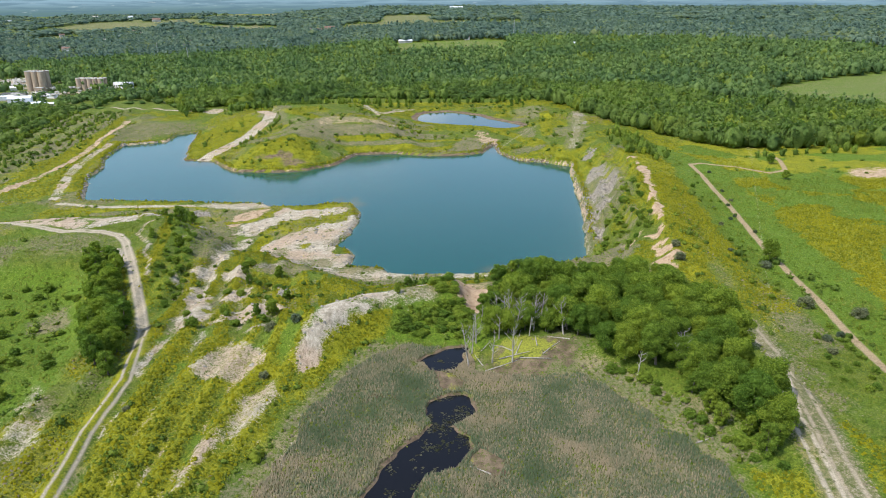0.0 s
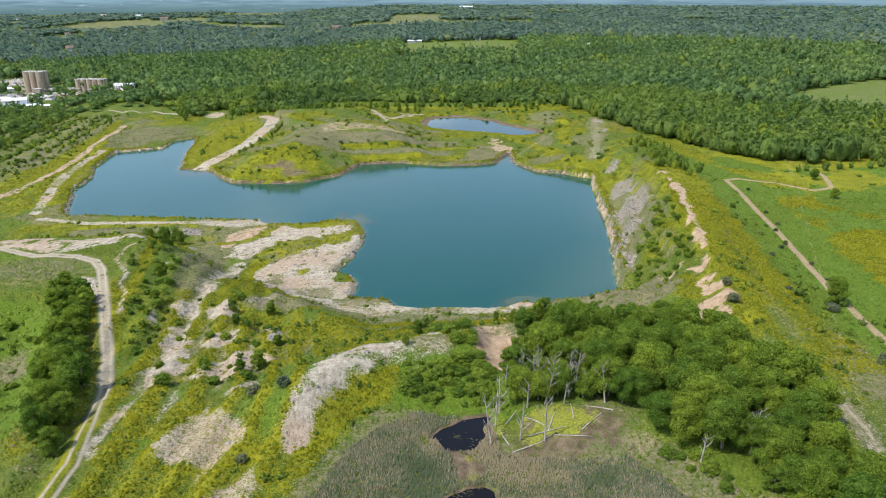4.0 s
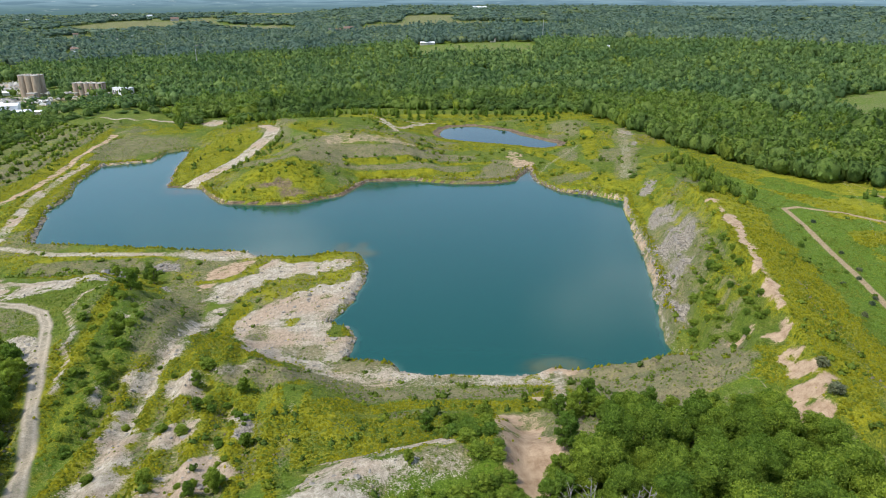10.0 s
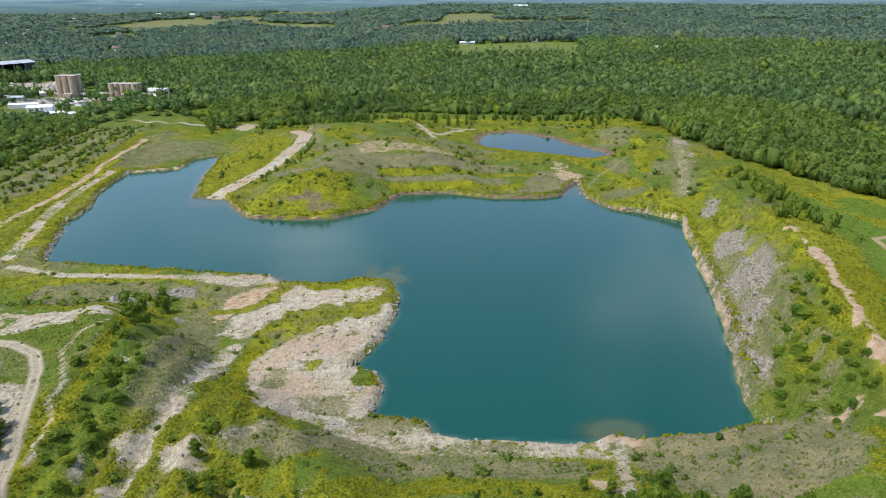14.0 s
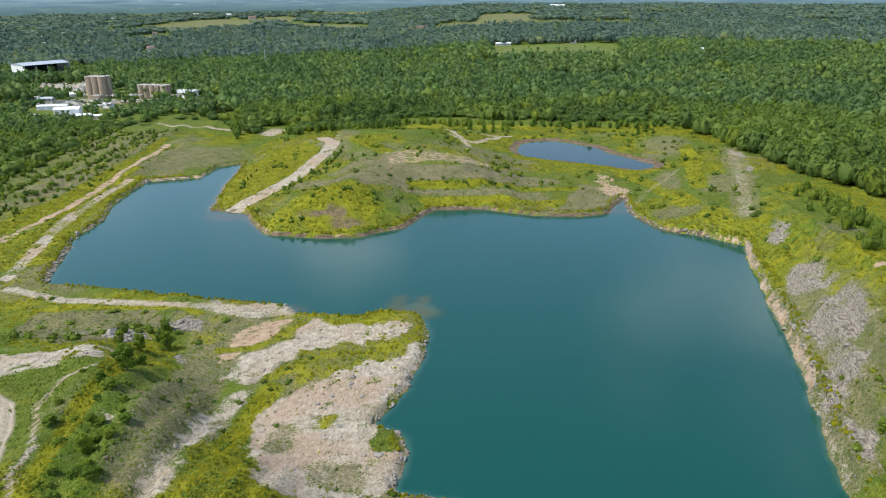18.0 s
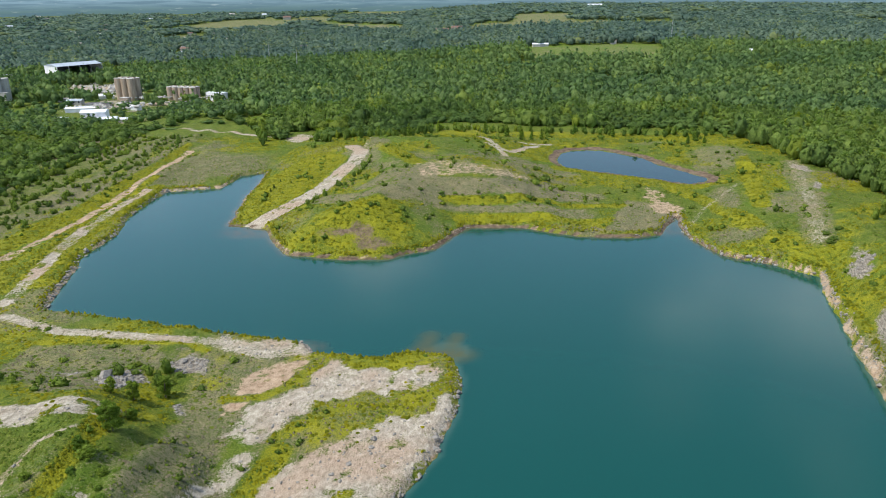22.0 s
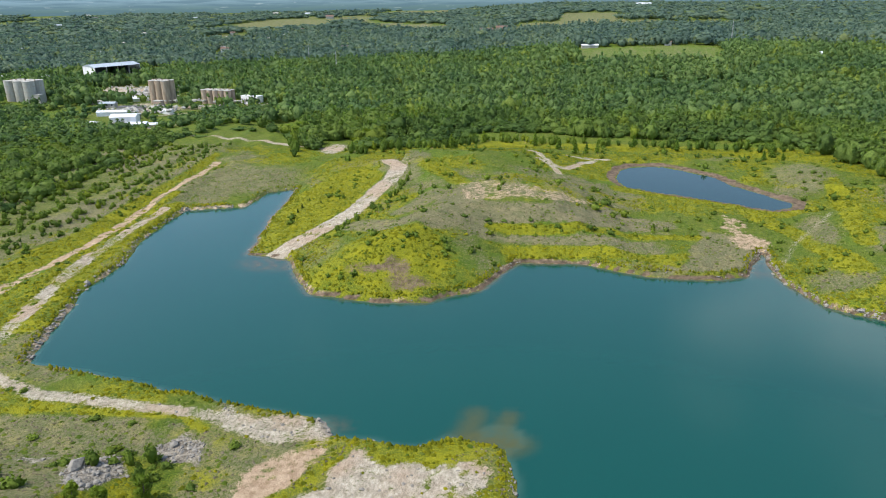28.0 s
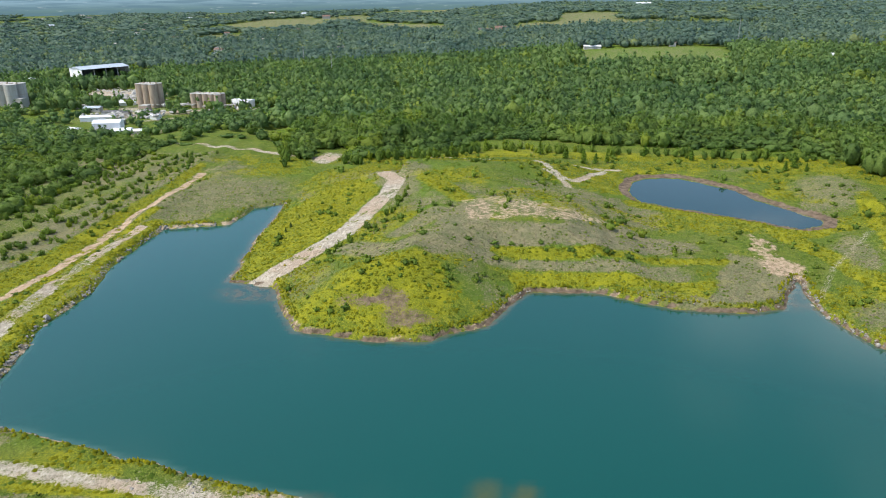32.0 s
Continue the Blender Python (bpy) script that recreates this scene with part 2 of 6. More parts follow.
def ground_material():
    n = Nodes("ground_cover")
    gravel, yellow, dry, mud = n.attribute("cover_a")
    earth, rock, lush, scum = n.attribute("cover_b")
    fine, mid, big = n.noise(2.1, 6, 0.7), n.noise(0.42, 6, 0.65), n.noise(0.045, 4)
    speck, wide = n.noise(6.5, 4, 0.7), n.noise(0.15, 5, 0.6)
    other, grain = n.noise(0.9, 6, 0.75), n.noise(3.4, 5, 0.75)
    road, lane, two, spur = n.attribute("cover_c")
    _, along_y, _ = n.split()

    def ragged(*sources):
        total = sources[0]
        for v in sources[1:]:
            total = n.math("ADD", total, v)
        return n.math("MULTIPLY", n.math("SUBTRACT", total, 0.5 * len(sources)), 4.0 / len(sources))

    edge_two, patchy = ragged(other, fine, grain), ragged(other, wide, grain, fine)
    green = n.mix(n.ramp(mid, 0.35, 0.65), (0.060, 0.094, 0.012), (0.122, 0.152, 0.022))
    green = n.mix(n.math("MULTIPLY", n.ramp(wide, 0.42, 0.62), 0.45), green, (0.150, 0.152, 0.034))
    green = n.mix(n.math("MULTIPLY", lush, 0.75), green, n.mix(n.ramp(other, 0.3, 0.7), (0.066, 0.128, 0.010), (0.128, 0.206, 0.018)))
    green = n.times(green, n.mix(n.ramp(fine, 0.3, 0.7), (0.58, 0.62, 0.58), (1.32, 1.3, 1.22)))
    green = n.times(green, n.mix(n.ramp(grain, 0.35, 0.65), (0.74, 0.76, 0.74), (1.2, 1.2, 1.15)))

    def over(base, mask, color, rag, amount, lo=0.36, hi=0.64):
        return n.mix(n.ramp(n.math("ADD", mask, n.math("MULTIPLY", rag, amount)), lo, hi), base, color)

    straw = n.mix(speck, (0.120, 0.110, 0.060), (0.245, 0.220, 0.138))
    straw = n.times(straw, n.mix(n.ramp(other, 0.3, 0.7), (0.75, 0.78, 0.75), (1.2, 1.18, 1.15)))
    gold = n.mix(n.ramp(fine, 0.3, 0.7), (0.098, 0.122, 0.012), (0.240, 0.232, 0.012))
    pale = n.mix(n.ramp(mid, 0.3, 0.7), (0.310, 0.272, 0.215), (0.520, 0.468, 0.385))
    pale = n.mix(n.math("MULTIPLY", n.ramp(big, 0.42, 0.62), 0.68), pale, (0.40, 0.292, 0.210))
    pale = n.times(pale, n.mix(n.ramp(speck, 0.28, 0.62), (0.55, 0.54, 0.50), (1.12, 1.12, 1.12)))
    pale = n.times(pale, n.mix(n.ramp(n.noise(0.5, 6, 0.75, (2.6, 1.0, 1.0)), 0.35, 0.6), (0.72, 0.70, 0.66), (1.1, 1.1, 1.1)))
    weedy = n.math("MULTIPLY", n.ramp(n.noise(0.95, 6, 0.7), 0.58, 0.68), 0.70)
    pale = n.mix(weedy, pale, n.mix(fine, (0.10, 0.10, 0.035), (0.17, 0.165, 0.06)))
    clay = n.mix(n.ramp(mid, 0.3, 0.7), (0.29, 0.200, 0.130), (0.47, 0.355, 0.245))
    clay = n.times(clay, n.mix(n.ramp(speck, 0.3, 0.6), (0.72, 0.7, 0.68), (1.1, 1.1, 1.1)))
    slate = n.mix(n.ramp(n.noise(0.5, 7, 0.75, (1.0, 1.0, 6.0)), 0.35, 0.62), (0.085, 0.075, 0.062), (0.33, 0.292, 0.235))
    slate = n.times(slate, n.mix(n.ramp(fine, 0.3, 0.6), (0.6, 0.6, 0.6), (1.15, 1.15, 1.15)))
    straw = n.times(straw, n.mix(n.ramp(wide, 0.35, 0.65), (0.78, 0.86, 0.74), (1.14, 1.10, 1.06)))
    c = over(green, dry, straw, edge_two, 1.15, 0.30, 0.72)
    gold = n.times(gold, n.mix(n.ramp(grain, 0.35, 0.65), (0.72, 0.76, 0.7), (1.2, 1.2, 1.1)))
    gold = n.mix(n.math("MULTIPLY", n.ramp(wide, 0.45, 0.66), 0.55), gold, (0.270, 0.260, 0.012))
    c = over(c, yellow, gold, patchy, 0.95, 0.22, 0.74)
    c = over(c, rock, slate, edge_two, 0.8)
    c = over(c, earth, clay, ragged(mid, other, speck, grain), 0.95)
    c = over(c, gravel, pale, edge_two, 1.20, 0.32, 0.70)
    worn = n.mix(n.ramp(other, 0.3, 0.7), (0.30, 0.26, 0.195), (0.47, 0.41, 0.32))
    worn = n.times(worn, n.mix(n.ramp(grain, 0.3, 0.6), (0.72, 0.72, 0.70), (1.1, 1.1, 1.1)))
    def rut(d, apart, half):
        """Two worn wheel ruts either side of a line."""
        off = n.math("ABSOLUTE", n.math("SUBTRACT", n.math("ABSOLUTE", d), apart))
        return n.ramp(n.math("ADD", off, n.math("MULTIPLY", edge_two, 0.55)), half + 0.35, half - 0.2)

    def bed(d, half, soft):
        return n.ramp(n.math("ADD", n.math("ABSOLUTE", d), n.math("MULTIPLY", edge_two, 0.7)), half + soft, half - soft)

    climb = n.math("MULTIPLY", n.ramp(along_y, 150.0, 185.0), n.ramp(wide, 0.30, 0.45))
    c = n.mix(n.math("MULTIPLY", bed(road, 1.7, 0.5), climb), c, n.times(worn, (0.82, 0.82, 0.80)))
    c = n.mix(rut(road, 0.95, 0.22), c, worn)
    tan_soil = n.times(worn, (0.80, 0.70, 0.55))
    c = n.mix(bed(lane, 1.25, 0.4), c, tan_soil)
    patch = n.ramp(mid, 0.36, 0.52)
    c = n.mix(n.math("MULTIPLY", bed(two, 3.0, 1.0), n.math("MULTIPLY", patch, 0.5)), c, straw)
    c = n.mix(n.math("MULTIPLY", rut(two, 1.5, 0.34), patch), c, n.times(worn, (0.82, 0.80, 0.76)))
    c = n.mix(n.math("MULTIPLY", rut(spur, 1.2, 0.4), patch), c, worn)
    peat = n.mix(n.ramp(mid, 0.3, 0.7), (0.070, 0.052, 0.034), (0.205, 0.150, 0.105))
    c = over(c, mud, peat, edge_two, 0.7)
    algae = n.mix(n.ramp(fine, 0.3, 0.7), (0.12, 0.14, 0.028), (0.30, 0.31, 0.040))
    c = over(c, scum, algae, edge_two, 0.55)
    h = n.math("ADD", n.math("MULTIPLY", fine, 0.7), n.math("MULTIPLY", speck, 0.3))
    return n.done(c, 0.95, normal=n.bump(h, 0.8, 0.6), specular=0.15)


def water_material(name, deep, shallow, clarity=True, shine=0.5, still=1.0):
    n = Nodes(name)
    c = n.mix(n.noise(0.012, 3), deep, tuple(v * 1.12 for v in deep))
    if clarity:
        shoal, silt, red, _ = n.attribute("depth")
        c = n.mix(n.ramp(shoal, 0.0, 1.0), c, shallow)
        c = n.mix(n.math("MULTIPLY", silt, n.ramp(n.noise(0.16, 4), 0.1, 0.6)), c, (0.078, 0.076, 0.018))
        c = n.mix(n.math("MULTIPLY", red, n.ramp(n.noise(0.3, 4), 0.25, 0.7)), c, (0.120, 0.082, 0.042))
    rip = n.math("ADD", n.noise(1.6, 3), n.math("MULTIPLY", n.noise(0.25, 3), 1.5))
    rough = n.ramp(n.noise(0.011, 3, 0.5, (1.0, 2.2, 1.0)), 0.2, 0.9)
    return n.done(c, n.math("ADD", n.math("MULTIPLY", rough, 0.10 * still), 0.09 * still), normal=n.bump(rip, 0.06 * still, 0.12), specular=shine)


def leaf_material(name, dark, light, by_object=True, relief=0.0, veil=(1.3, 1.4, 0.6)):
    """Leaves: single trees differ by object, trees of a joined wood by their tint."""
    n = Nodes(name)
    k = n.math("ADD", n.math("MULTIPLY", n.island(), 0.45), n.math("MULTIPLY", n.noise(1.3, 5, 0.75), 0.55))
    normal = None
    if relief:
        k = n.noise(relief, 4, 0.7)
    c = n.mix(n.ramp(k, 0.25, 0.75), dark, light)
    if by_object:
        c = n.times(c, n.mix(n.each(), (0.62, 0.74, 0.72), (1.30, 1.16, 1.0)))
        normal = n.bump(n.noise(5.0, 4, 0.7), 0.6, 0.3)
    if relief:
        tint, hue, _, _ = n.attribute("tint")
        c = n.times(c, n.mix(tint, (0.66, 0.72, 0.72), (1.16, 1.14, 1.06)))
        c = n.times(c, n.mix(n.ramp(hue, 0.82, 0.98), (1.0, 1.0, 1.0), (1.30, 1.12, 0.65)))
        # broad tone drifts: mixed stands, and cloud shade painted as cooler, darker patches
        c = n.times(c, n.mix(n.ramp(n.noise(0.011, 3), 0.36, 0.62), (0.76, 0.84, 0.92), (1.18, 1.13, 1.05)))
        normal = n.bump(n.noise(relief, 5, 0.75), 0.8, 0.7)
    return n.done(c, 0.75, normal=normal, specular=0.2, through=n.times(c, veil), share=0.40)


def plain_material(name, a, b, scale=0.6, rough=0.8, metal=0.0, streak=True):
    n = Nodes(name)
    k = n.noise(scale, 5, 0.6, (1.0, 1.0, 0.25) if streak else None)
    c = n.mix(n.ramp(k, 0.3, 0.7), a, b)
    c = n.times(c, n.mix(n.noise(scale * 7, 3), (0.9, 0.9, 0.9), (1.08, 1.08, 1.08)))
    return n.done(c, rough, metal, n.bump(n.noise(scale * 9, 3), 0.25, 0.03), 0.3)


M_GROUND = ground_material()
M_LAKE = water_material("quarry_water", (0.002, 0.054, 0.043), (0.035, 0.100, 0.080))
M_POND = water_material("pond_water", (0.010, 0.036, 0.040), (0.08, 0.075, 0.05), False, 0.13, 0.35)
M_BOG = water_material("bog_water", (0.006, 0.006, 0.007), (0.02, 0.02, 0.02), False, 0.22)
M_LEAF = leaf_material("broad_leaves", (0.088, 0.152, 0.019), (0.228, 0.318, 0.042))
M_LEAF_YOUNG = leaf_material("young_leaves", (0.105, 0.165, 0.022), (0.205, 0.295, 0.042))
M_LEAF_GREY = leaf_material("grey_leaves", (0.09, 0.115, 0.07), (0.20, 0.23, 0.15))
M_LEAF_DARK = leaf_material("dark_needles", (0.045, 0.082, 0.022), (0.10, 0.15, 0.040))
M_FOREST = leaf_material("forest_leaves", (0.088, 0.148, 0.052), (0.180, 0.266, 0.088), False, 0.8, (1.15, 1.3, 0.9))
M_FOREST_EDGE = leaf_material("young_forest_leaves", (0.096, 0.152, 0.036), (0.184, 0.262, 0.060), False, 1.0, (1.2, 1.35, 0.75))
# bluer than the nearer woods: distance haze is put into this leaf colour
M_FOREST_HAZED = leaf_material("hazed_far_forest_leaves", (0.082, 0.132, 0.106), (0.160, 0.228, 0.168), False, 0.35, (1.1, 1.2, 1.0))
M_SCRUB = leaf_material("scrub_leaves", (0.112, 0.170, 0.026), (0.215, 0.290, 0.048), False, 1.6)
M_BARK = plain_material("bark", (0.09, 0.07, 0.055), (0.20, 0.17, 0.14), 2.0)
M_SNAG = plain_material("bleached_wood", (0.20, 0.18, 0.16), (0.40, 0.37, 0.33), 2.0)
M_CONCRETE = plain_material("old_concrete", (0.27, 0.205, 0.15), (0.44, 0.35, 0.265), 0.25)
M_CONCRETE_PALE = plain_material("pale_concrete", (0.33, 0.315, 0.28), (0.47, 0.45, 0.41), 0.25)
M_WHITE = plain_material("white_metal_cladding", (0.70, 0.71, 0.72), (0.82, 0.82, 0.82), 0.3, 0.55)
M_ROOF_WHITE = plain_material("pale_roof_sheet", (0.62, 0.66, 0.70), (0.80, 0.82, 0.84), 0.3, 0.5)
M_ROOF_BLUE = plain_material("grey_blue_roof_sheet", (0.30, 0.35, 0.40), (0.42, 0.47, 0.52), 0.3, 0.5)
M_ROOF_DARK = plain_material("dark_roof_felt", (0.07, 0.07, 0.075), (0.14, 0.135, 0.13), 0.5)
M_ROOF_RED = plain_material("brown_roof_shingle", (0.13, 0.08, 0.06), (0.22, 0.15, 0.12), 0.5)
M_SHED_SHADE = plain_material("shade_painted_cladding", (0.035, 0.045, 0.06), (0.07, 0.08, 0.10), 0.4)
M_GLASS = plain_material("window_glass", (0.03, 0.04, 0.05), (0.06, 0.075, 0.09), 0.8, 0.12)
M_STEEL = plain_material("galvanised_steel", (0.40, 0.41, 0.42), (0.55, 0.56, 0.57), 0.8, 0.45, 0.6)
M_STONE = plain_material("limestone", (0.16, 0.15, 0.132), (0.31, 0.288, 0.252), 1.2, 0.95, 0.0, False)

# ---------------------------------------------------------------- the lie of the land
LAKE = [(95, 245), (79, 244), (63, 245), (56, 248), (49, 245), (33, 247), (22, 248), (10, 251), (8, 257), (0, 259), (-6, 261), (-4, 274),
        (-6, 283), (-12, 287), (-6, 303), (-1, 322), (1, 341), (-2, 352), (-15, 356), (-23, 351), (-46, 354), (-51, 360), (-77, 366),
        (-120, 376), (-150, 382), (-159, 414), (-167, 437), (-165, 464), (-172, 490), (-174, 540)]
LAKE += [(-144, 549), (-141, 577), (-127, 587), (-124, 532), (-116, 480), (-96, 476), (-90, 459), (-77, 440), (-52, 435), (-31, 437), (-13, 450),
         (2, 479), (30, 479), (54, 468), (77, 466), (94, 471), (99, 483), (107, 497), (104, 466), (112, 445), (130, 433), (142, 421),
         (135, 398), (125, 356), (112, 306), (101, 274)]
POND = [(60, 619), (66, 640), (75, 651), (96, 652), (119, 628), (127, 606), (149, 572), (144, 563), (132, 558), (106, 575), (81, 588), (63, 600)]
POND_Z, BOG_Z = 1.0, 19.0
BOGS = ([(11, 146), (14, 149), (19, 151), (24, 151), (22, 143), (18, 140), (13, 140)],
        [(12, 127), (18, 129), (21, 127), (21, 121), (17, 118), (12, 118), (10, 122)],
        [(10, 117), (15, 116), (17, 112), (17, 108), (13, 104), (7, 101), (2, 92), (-5, 94), (-2, 104), (3, 111)])
RIDGE = [(97, 60), (98, 130), (104, 188), (112, 215), (122, 250), (131, 287), (146, 332), (156, 378), (166, 430), (186, 500), (203, 560), (215, 640)]
RAMP = [(-106, 474), (-99, 483), (-79, 522), (-68, 570), (-66, 590), (-74, 604)]
ROAD_W = [(-61, 80), (-61, 108), (-61, 122), (-60, 132), (-59, 142), (-61, 158), (-64, 175), (-71, 198), (-76, 213), (-81, 228), (-88, 248), (-94, 265), (-99, 274), (-107, 279), (-124, 283), (-160, 304), (-230, 330)]
LANE = [(112, 60), (116, 80), (129, 141), (135, 164), (143, 200), (156, 243), (169, 290), (176, 315), (181, 336), (190, 339), (204, 330), (214, 314), (226, 318), (236, 338), (240, 352)]
TWO_TRACK = [(97, 180), (100, 162), (104, 151), (101, 134), (96, 117), (92, 104), (87, 91), (78, 62)]
SPUR = [(99, 128), (95, 121), (88, 106), (84, 93), (78, 75)]
MARSH = [(10, 156), (1, 153), (-8, 143), (-13, 132), (-18, 124), (-21, 113), (-25, 104), (-24, 60), (62, 55), (67, 95), (64, 101), (60, 111), (56, 119), (54, 128), (49, 132), (36, 134), (25, 139), (24, 150)]


def bog_dist(x, y):
    """Distance to the ragged edge of the bog's pools."""
    return np.minimum.reduce([poly_dist(x, y, p) for p in BOGS]) + 3.0 * (fbm(x, y, 5, 3, 57) - 0.5)


def furrow(x, y):
    """Waves, -1 to 1, of the old spoil ridges that run north up the western slope."""
    u = x - 0.34 * (y - 140) * smooth((x + 66) / 45) * smooth((200 - y) / 60)
    return np.sin(u * 0.80 + 3.2 * (fbm(x, y, 34, 3, 1) - 0.5))


def lake_dist(x, y):
    """Distance to the ragged shoreline: below 0 on the water."""
    return poly_dist(x, y, LAKE) + 3.0 * (fbm(x, y, 9, 3, 55) - 0.5)


def height(x, y):
    """The ground's height in metres over the quarry lake."""
    x, y = np.asarray(x, float), np.asarray(y, float)
    x, y = np.broadcast_arrays(x, y)
    core = (x > -330) & (x < 420) & (y > 20) & (y < 900)
    far = -3.0 + 5.0 * fbm(x, y, 420, 3, 2) + 30.0 * smooth((y - 800 + 0.5 * (x - 200)) / 700) * smooth((x + 420) / 700)
    far = far + 14.0 * smooth((y - 1500) / 1500) - 4.5 * spot(x, y, -380, 880, 170, 120)
    far = np.where(y < 60, 18.0, far)
    z = np.array(far)
    cx, cy = x[core], y[core]
    if cx.size:
        d, dp = lake_dist(cx, cy), poly_dist(cx, cy, POND) + 3.0 * (fbm(cx, cy, 12, 3, 56) - 0.5)
        lump = fbm(cx, cy, 26, 4, 1) - 0.5
        small = fbm(cx, cy, 6.0, 3, 4) - 0.5
        out = np.maximum(d, 0)
        low = 0.35 + 1.7 * smooth(out / 2.6)
        # the southern and western slopes
        line = 245 + 1.05 * np.clip(-cx, 0, 95)
        south = 13 * smooth((line - cy) / 50) + 7 * smooth((205 - cy) / 55)
        crest, _ = near_line(cx, cy, [(-16, 160), (0, 176), (20, 184), (48, 186)])
        south = south + 6.5 * np.exp(-((crest / 11) ** 2))
        hollow = poly_dist(cx, cy, [(-150, 250), (-106, 240), (-92, 209), (-82, 179), (-78, 147), (-100, 100), (-170, 120)])
        south = south - 6 * smooth((8 - hollow) / 16)
        south = south + 2.2 * lump * smooth((line - cy) / 40)
        # gullies that run north-east down the western slope
        gully = furrow(cx, cy)
        south = south + 0.75 * gully * smooth((line - cy) / 30) * smooth((-8 - cx) / 25) * smooth((cx + 95) / 20)
        vale, _ = near_line(cx, cy, [(-50, 300), (-54, 275), (-54, 243), (-56, 215)])
        south = south - 4.0 * np.exp(-((vale / 10) ** 2))
        brink, _ = near_line(cx, cy, [(-78, 215), (-81, 245), (-84, 270), (-85, 288), (-92, 310)])
        south = south + 1.6 * np.exp(-((brink / 7) ** 2))
        bog = poly_dist(cx, cy, MARSH)
        south = np.where(bog < 14, south + (BOG_Z + 0.5 - 2 - south) * smooth((14 - bog) / 14), south)
        south = south - 1.5 * smooth((1.2 - bog_dist(cx, cy)) / 2.6)
        south = south - 3.6 * spot(cx, cy, -33, 228, 9, 16, 15)
        # the pit cut into the slope
        south = south - 3.2 * spot(cx, cy, 35, 187, 6, 16, -10) + 1.5 * spot(cx, cy, 28, 192, 5, 12, -10)
        z_south = low + south
        # the eastern ridge
        e, along = near_line(cx, cy, RIDGE)
        ex = np.interp(cy, [p[1] for p in RIDGE], [p[0] for p in RIDGE])
        h = np.interp(cy, [60, 150, 180, 215, 330, 370, 430, 500, 560, 640], [20, 20.5, 24, 26, 26, 22, 15, 11, 11, 8])
        meadow = np.interp(cy, [60, 340, 420, 600, 750], [19, 19.5, 14, 7, 3])
        east = meadow + np.maximum(h - meadow, 0) * np.exp(-((e / 22) ** 2)) + 1.2 * lump
        share = out / (out + e + 0.1)
        ledge = share + 0.055 * np.sin(share * 21 + 4 * lump) * smooth((430 - cy) / 40)
        west = np.maximum(low, low + (h - 1.5) * np.clip(ledge, 0, 1) ** 0.92 + 2.0 * lump * smooth(out / 8) * (share < 0.9))
        z_east = np.where(cx > ex, east, west)
        reach = smooth((cx - ex + 75) / 45) * smooth((cy - 150) / 40)
        z_east = np.where(cx > ex, z_east, low + (z_east - low) * reach)
        # the hill and the land to the north
        top = 13.5 * smooth((cx + 128) / 30) * smooth((62 - cx) / 60) * smooth((700 - cy) / 90) + 3.0
        top = np.where(cx < -135, 2.6, top)
        hill = np.minimum(top, low + 0.36 * out) * 0.72 + 0.28 * top * smooth(out / 45)
        hill = hill + 1.5 * lump * smooth(out / 12)
        terrace = np.sin(hill * 1.5 + 2 * lump)
        hill = hill + 0.35 * terrace * smooth((cx + 20) / 30) * smooth(out / 10)
        rd, ra = near_line(cx, cy, RAMP)
        rise = 0.5 + 13.0 * smooth(np.clip(ra * 1.18, 0, 1)) ** 0.9
        rx_at = np.interp(cy, [p[1] for p in RAMP[:5]], [p[0] for p in RAMP[:5]])
        flank = (cx < rx_at) & (cy > 470) & (cx > -135)
        hill = np.where(flank, np.minimum(hill, 0.4 + (rise - 0.9) * out / (out + np.maximum(rd - 5, 0) + 0.1)), hill)
        hill = np.where((cx > rx_at) & (cy > 470) & (cy < 600), np.minimum(hill, rise + 0.25 * np.maximum(rd - 5, 0)), hill)
        hill = hill + (rise - hill) * smooth((9.0 - rd) / 3.5)
        hill = np.minimum(hill, POND_Z + 0.15 + 0.20 * np.maximum(dp, -8) + 0.8 * small * smooth(dp / 5))
        brook, _ = near_line(cx, cy, [(107, 495), (110, 510), (118, 535), (125, 560)])
        hill = np.where(brook < 9, hill + (0.75 - hill) * smooth((7 - brook) / 6) * (hill > 0.75), hill)
        north = smooth((cy - 395) / 35)
        inner = np.maximum(np.where(north > 0.5, hill, z_south), z_east * (cx > 45))
        inner = np.where((cx > ex) & (cy > 55), np.where(cy < 430, z_east, np.maximum(z_east, 2)), inner)
        inner = np.where((dp < 25) & (cy > 520), np.minimum(inner, POND_Z + 0.15 + 0.20 * np.maximum(dp, -8) + 0.8 * small * smooth(dp / 5)), inner)
        # benches and berms of the western shore
        wst = smooth((-168 - cx) / 20) * smooth((cy - 385) / 30)
        inner = inner + wst * (0.8 * np.sin((cx + 0.02 * cy) * 0.28 + 3 * lump) + 0.6 + 1.2 * lump)
        inner = inner + 0.55 * small * smooth((out - 1.0) / 5)
        bed = -np.minimum(7.0, 0.2 + 0.42 * -np.minimum(d, 0))
        bar = np.maximum(spot(cx, cy, -3, 357, 10, 9, 0), spot(cx, cy, 58, 250, 11, 7))
        bed = np.where(bar > 0, np.maximum(bed, -4.5 + 4.0 * bar), bed)
        inner = np.where(d < 0, bed, np.maximum(inner, 0.35 + 0.10 * np.minimum(out, 6)))
        edge = smooth(np.minimum.reduce([(cx + 330) / 80, (420 - cx) / 80, (cy - 20) / 40, (900 - cy) / 170]))
        edge = np.where(d < 0, 1.0, edge)
        z[core] = far[core] + (inner - far[core]) * edge
    return z


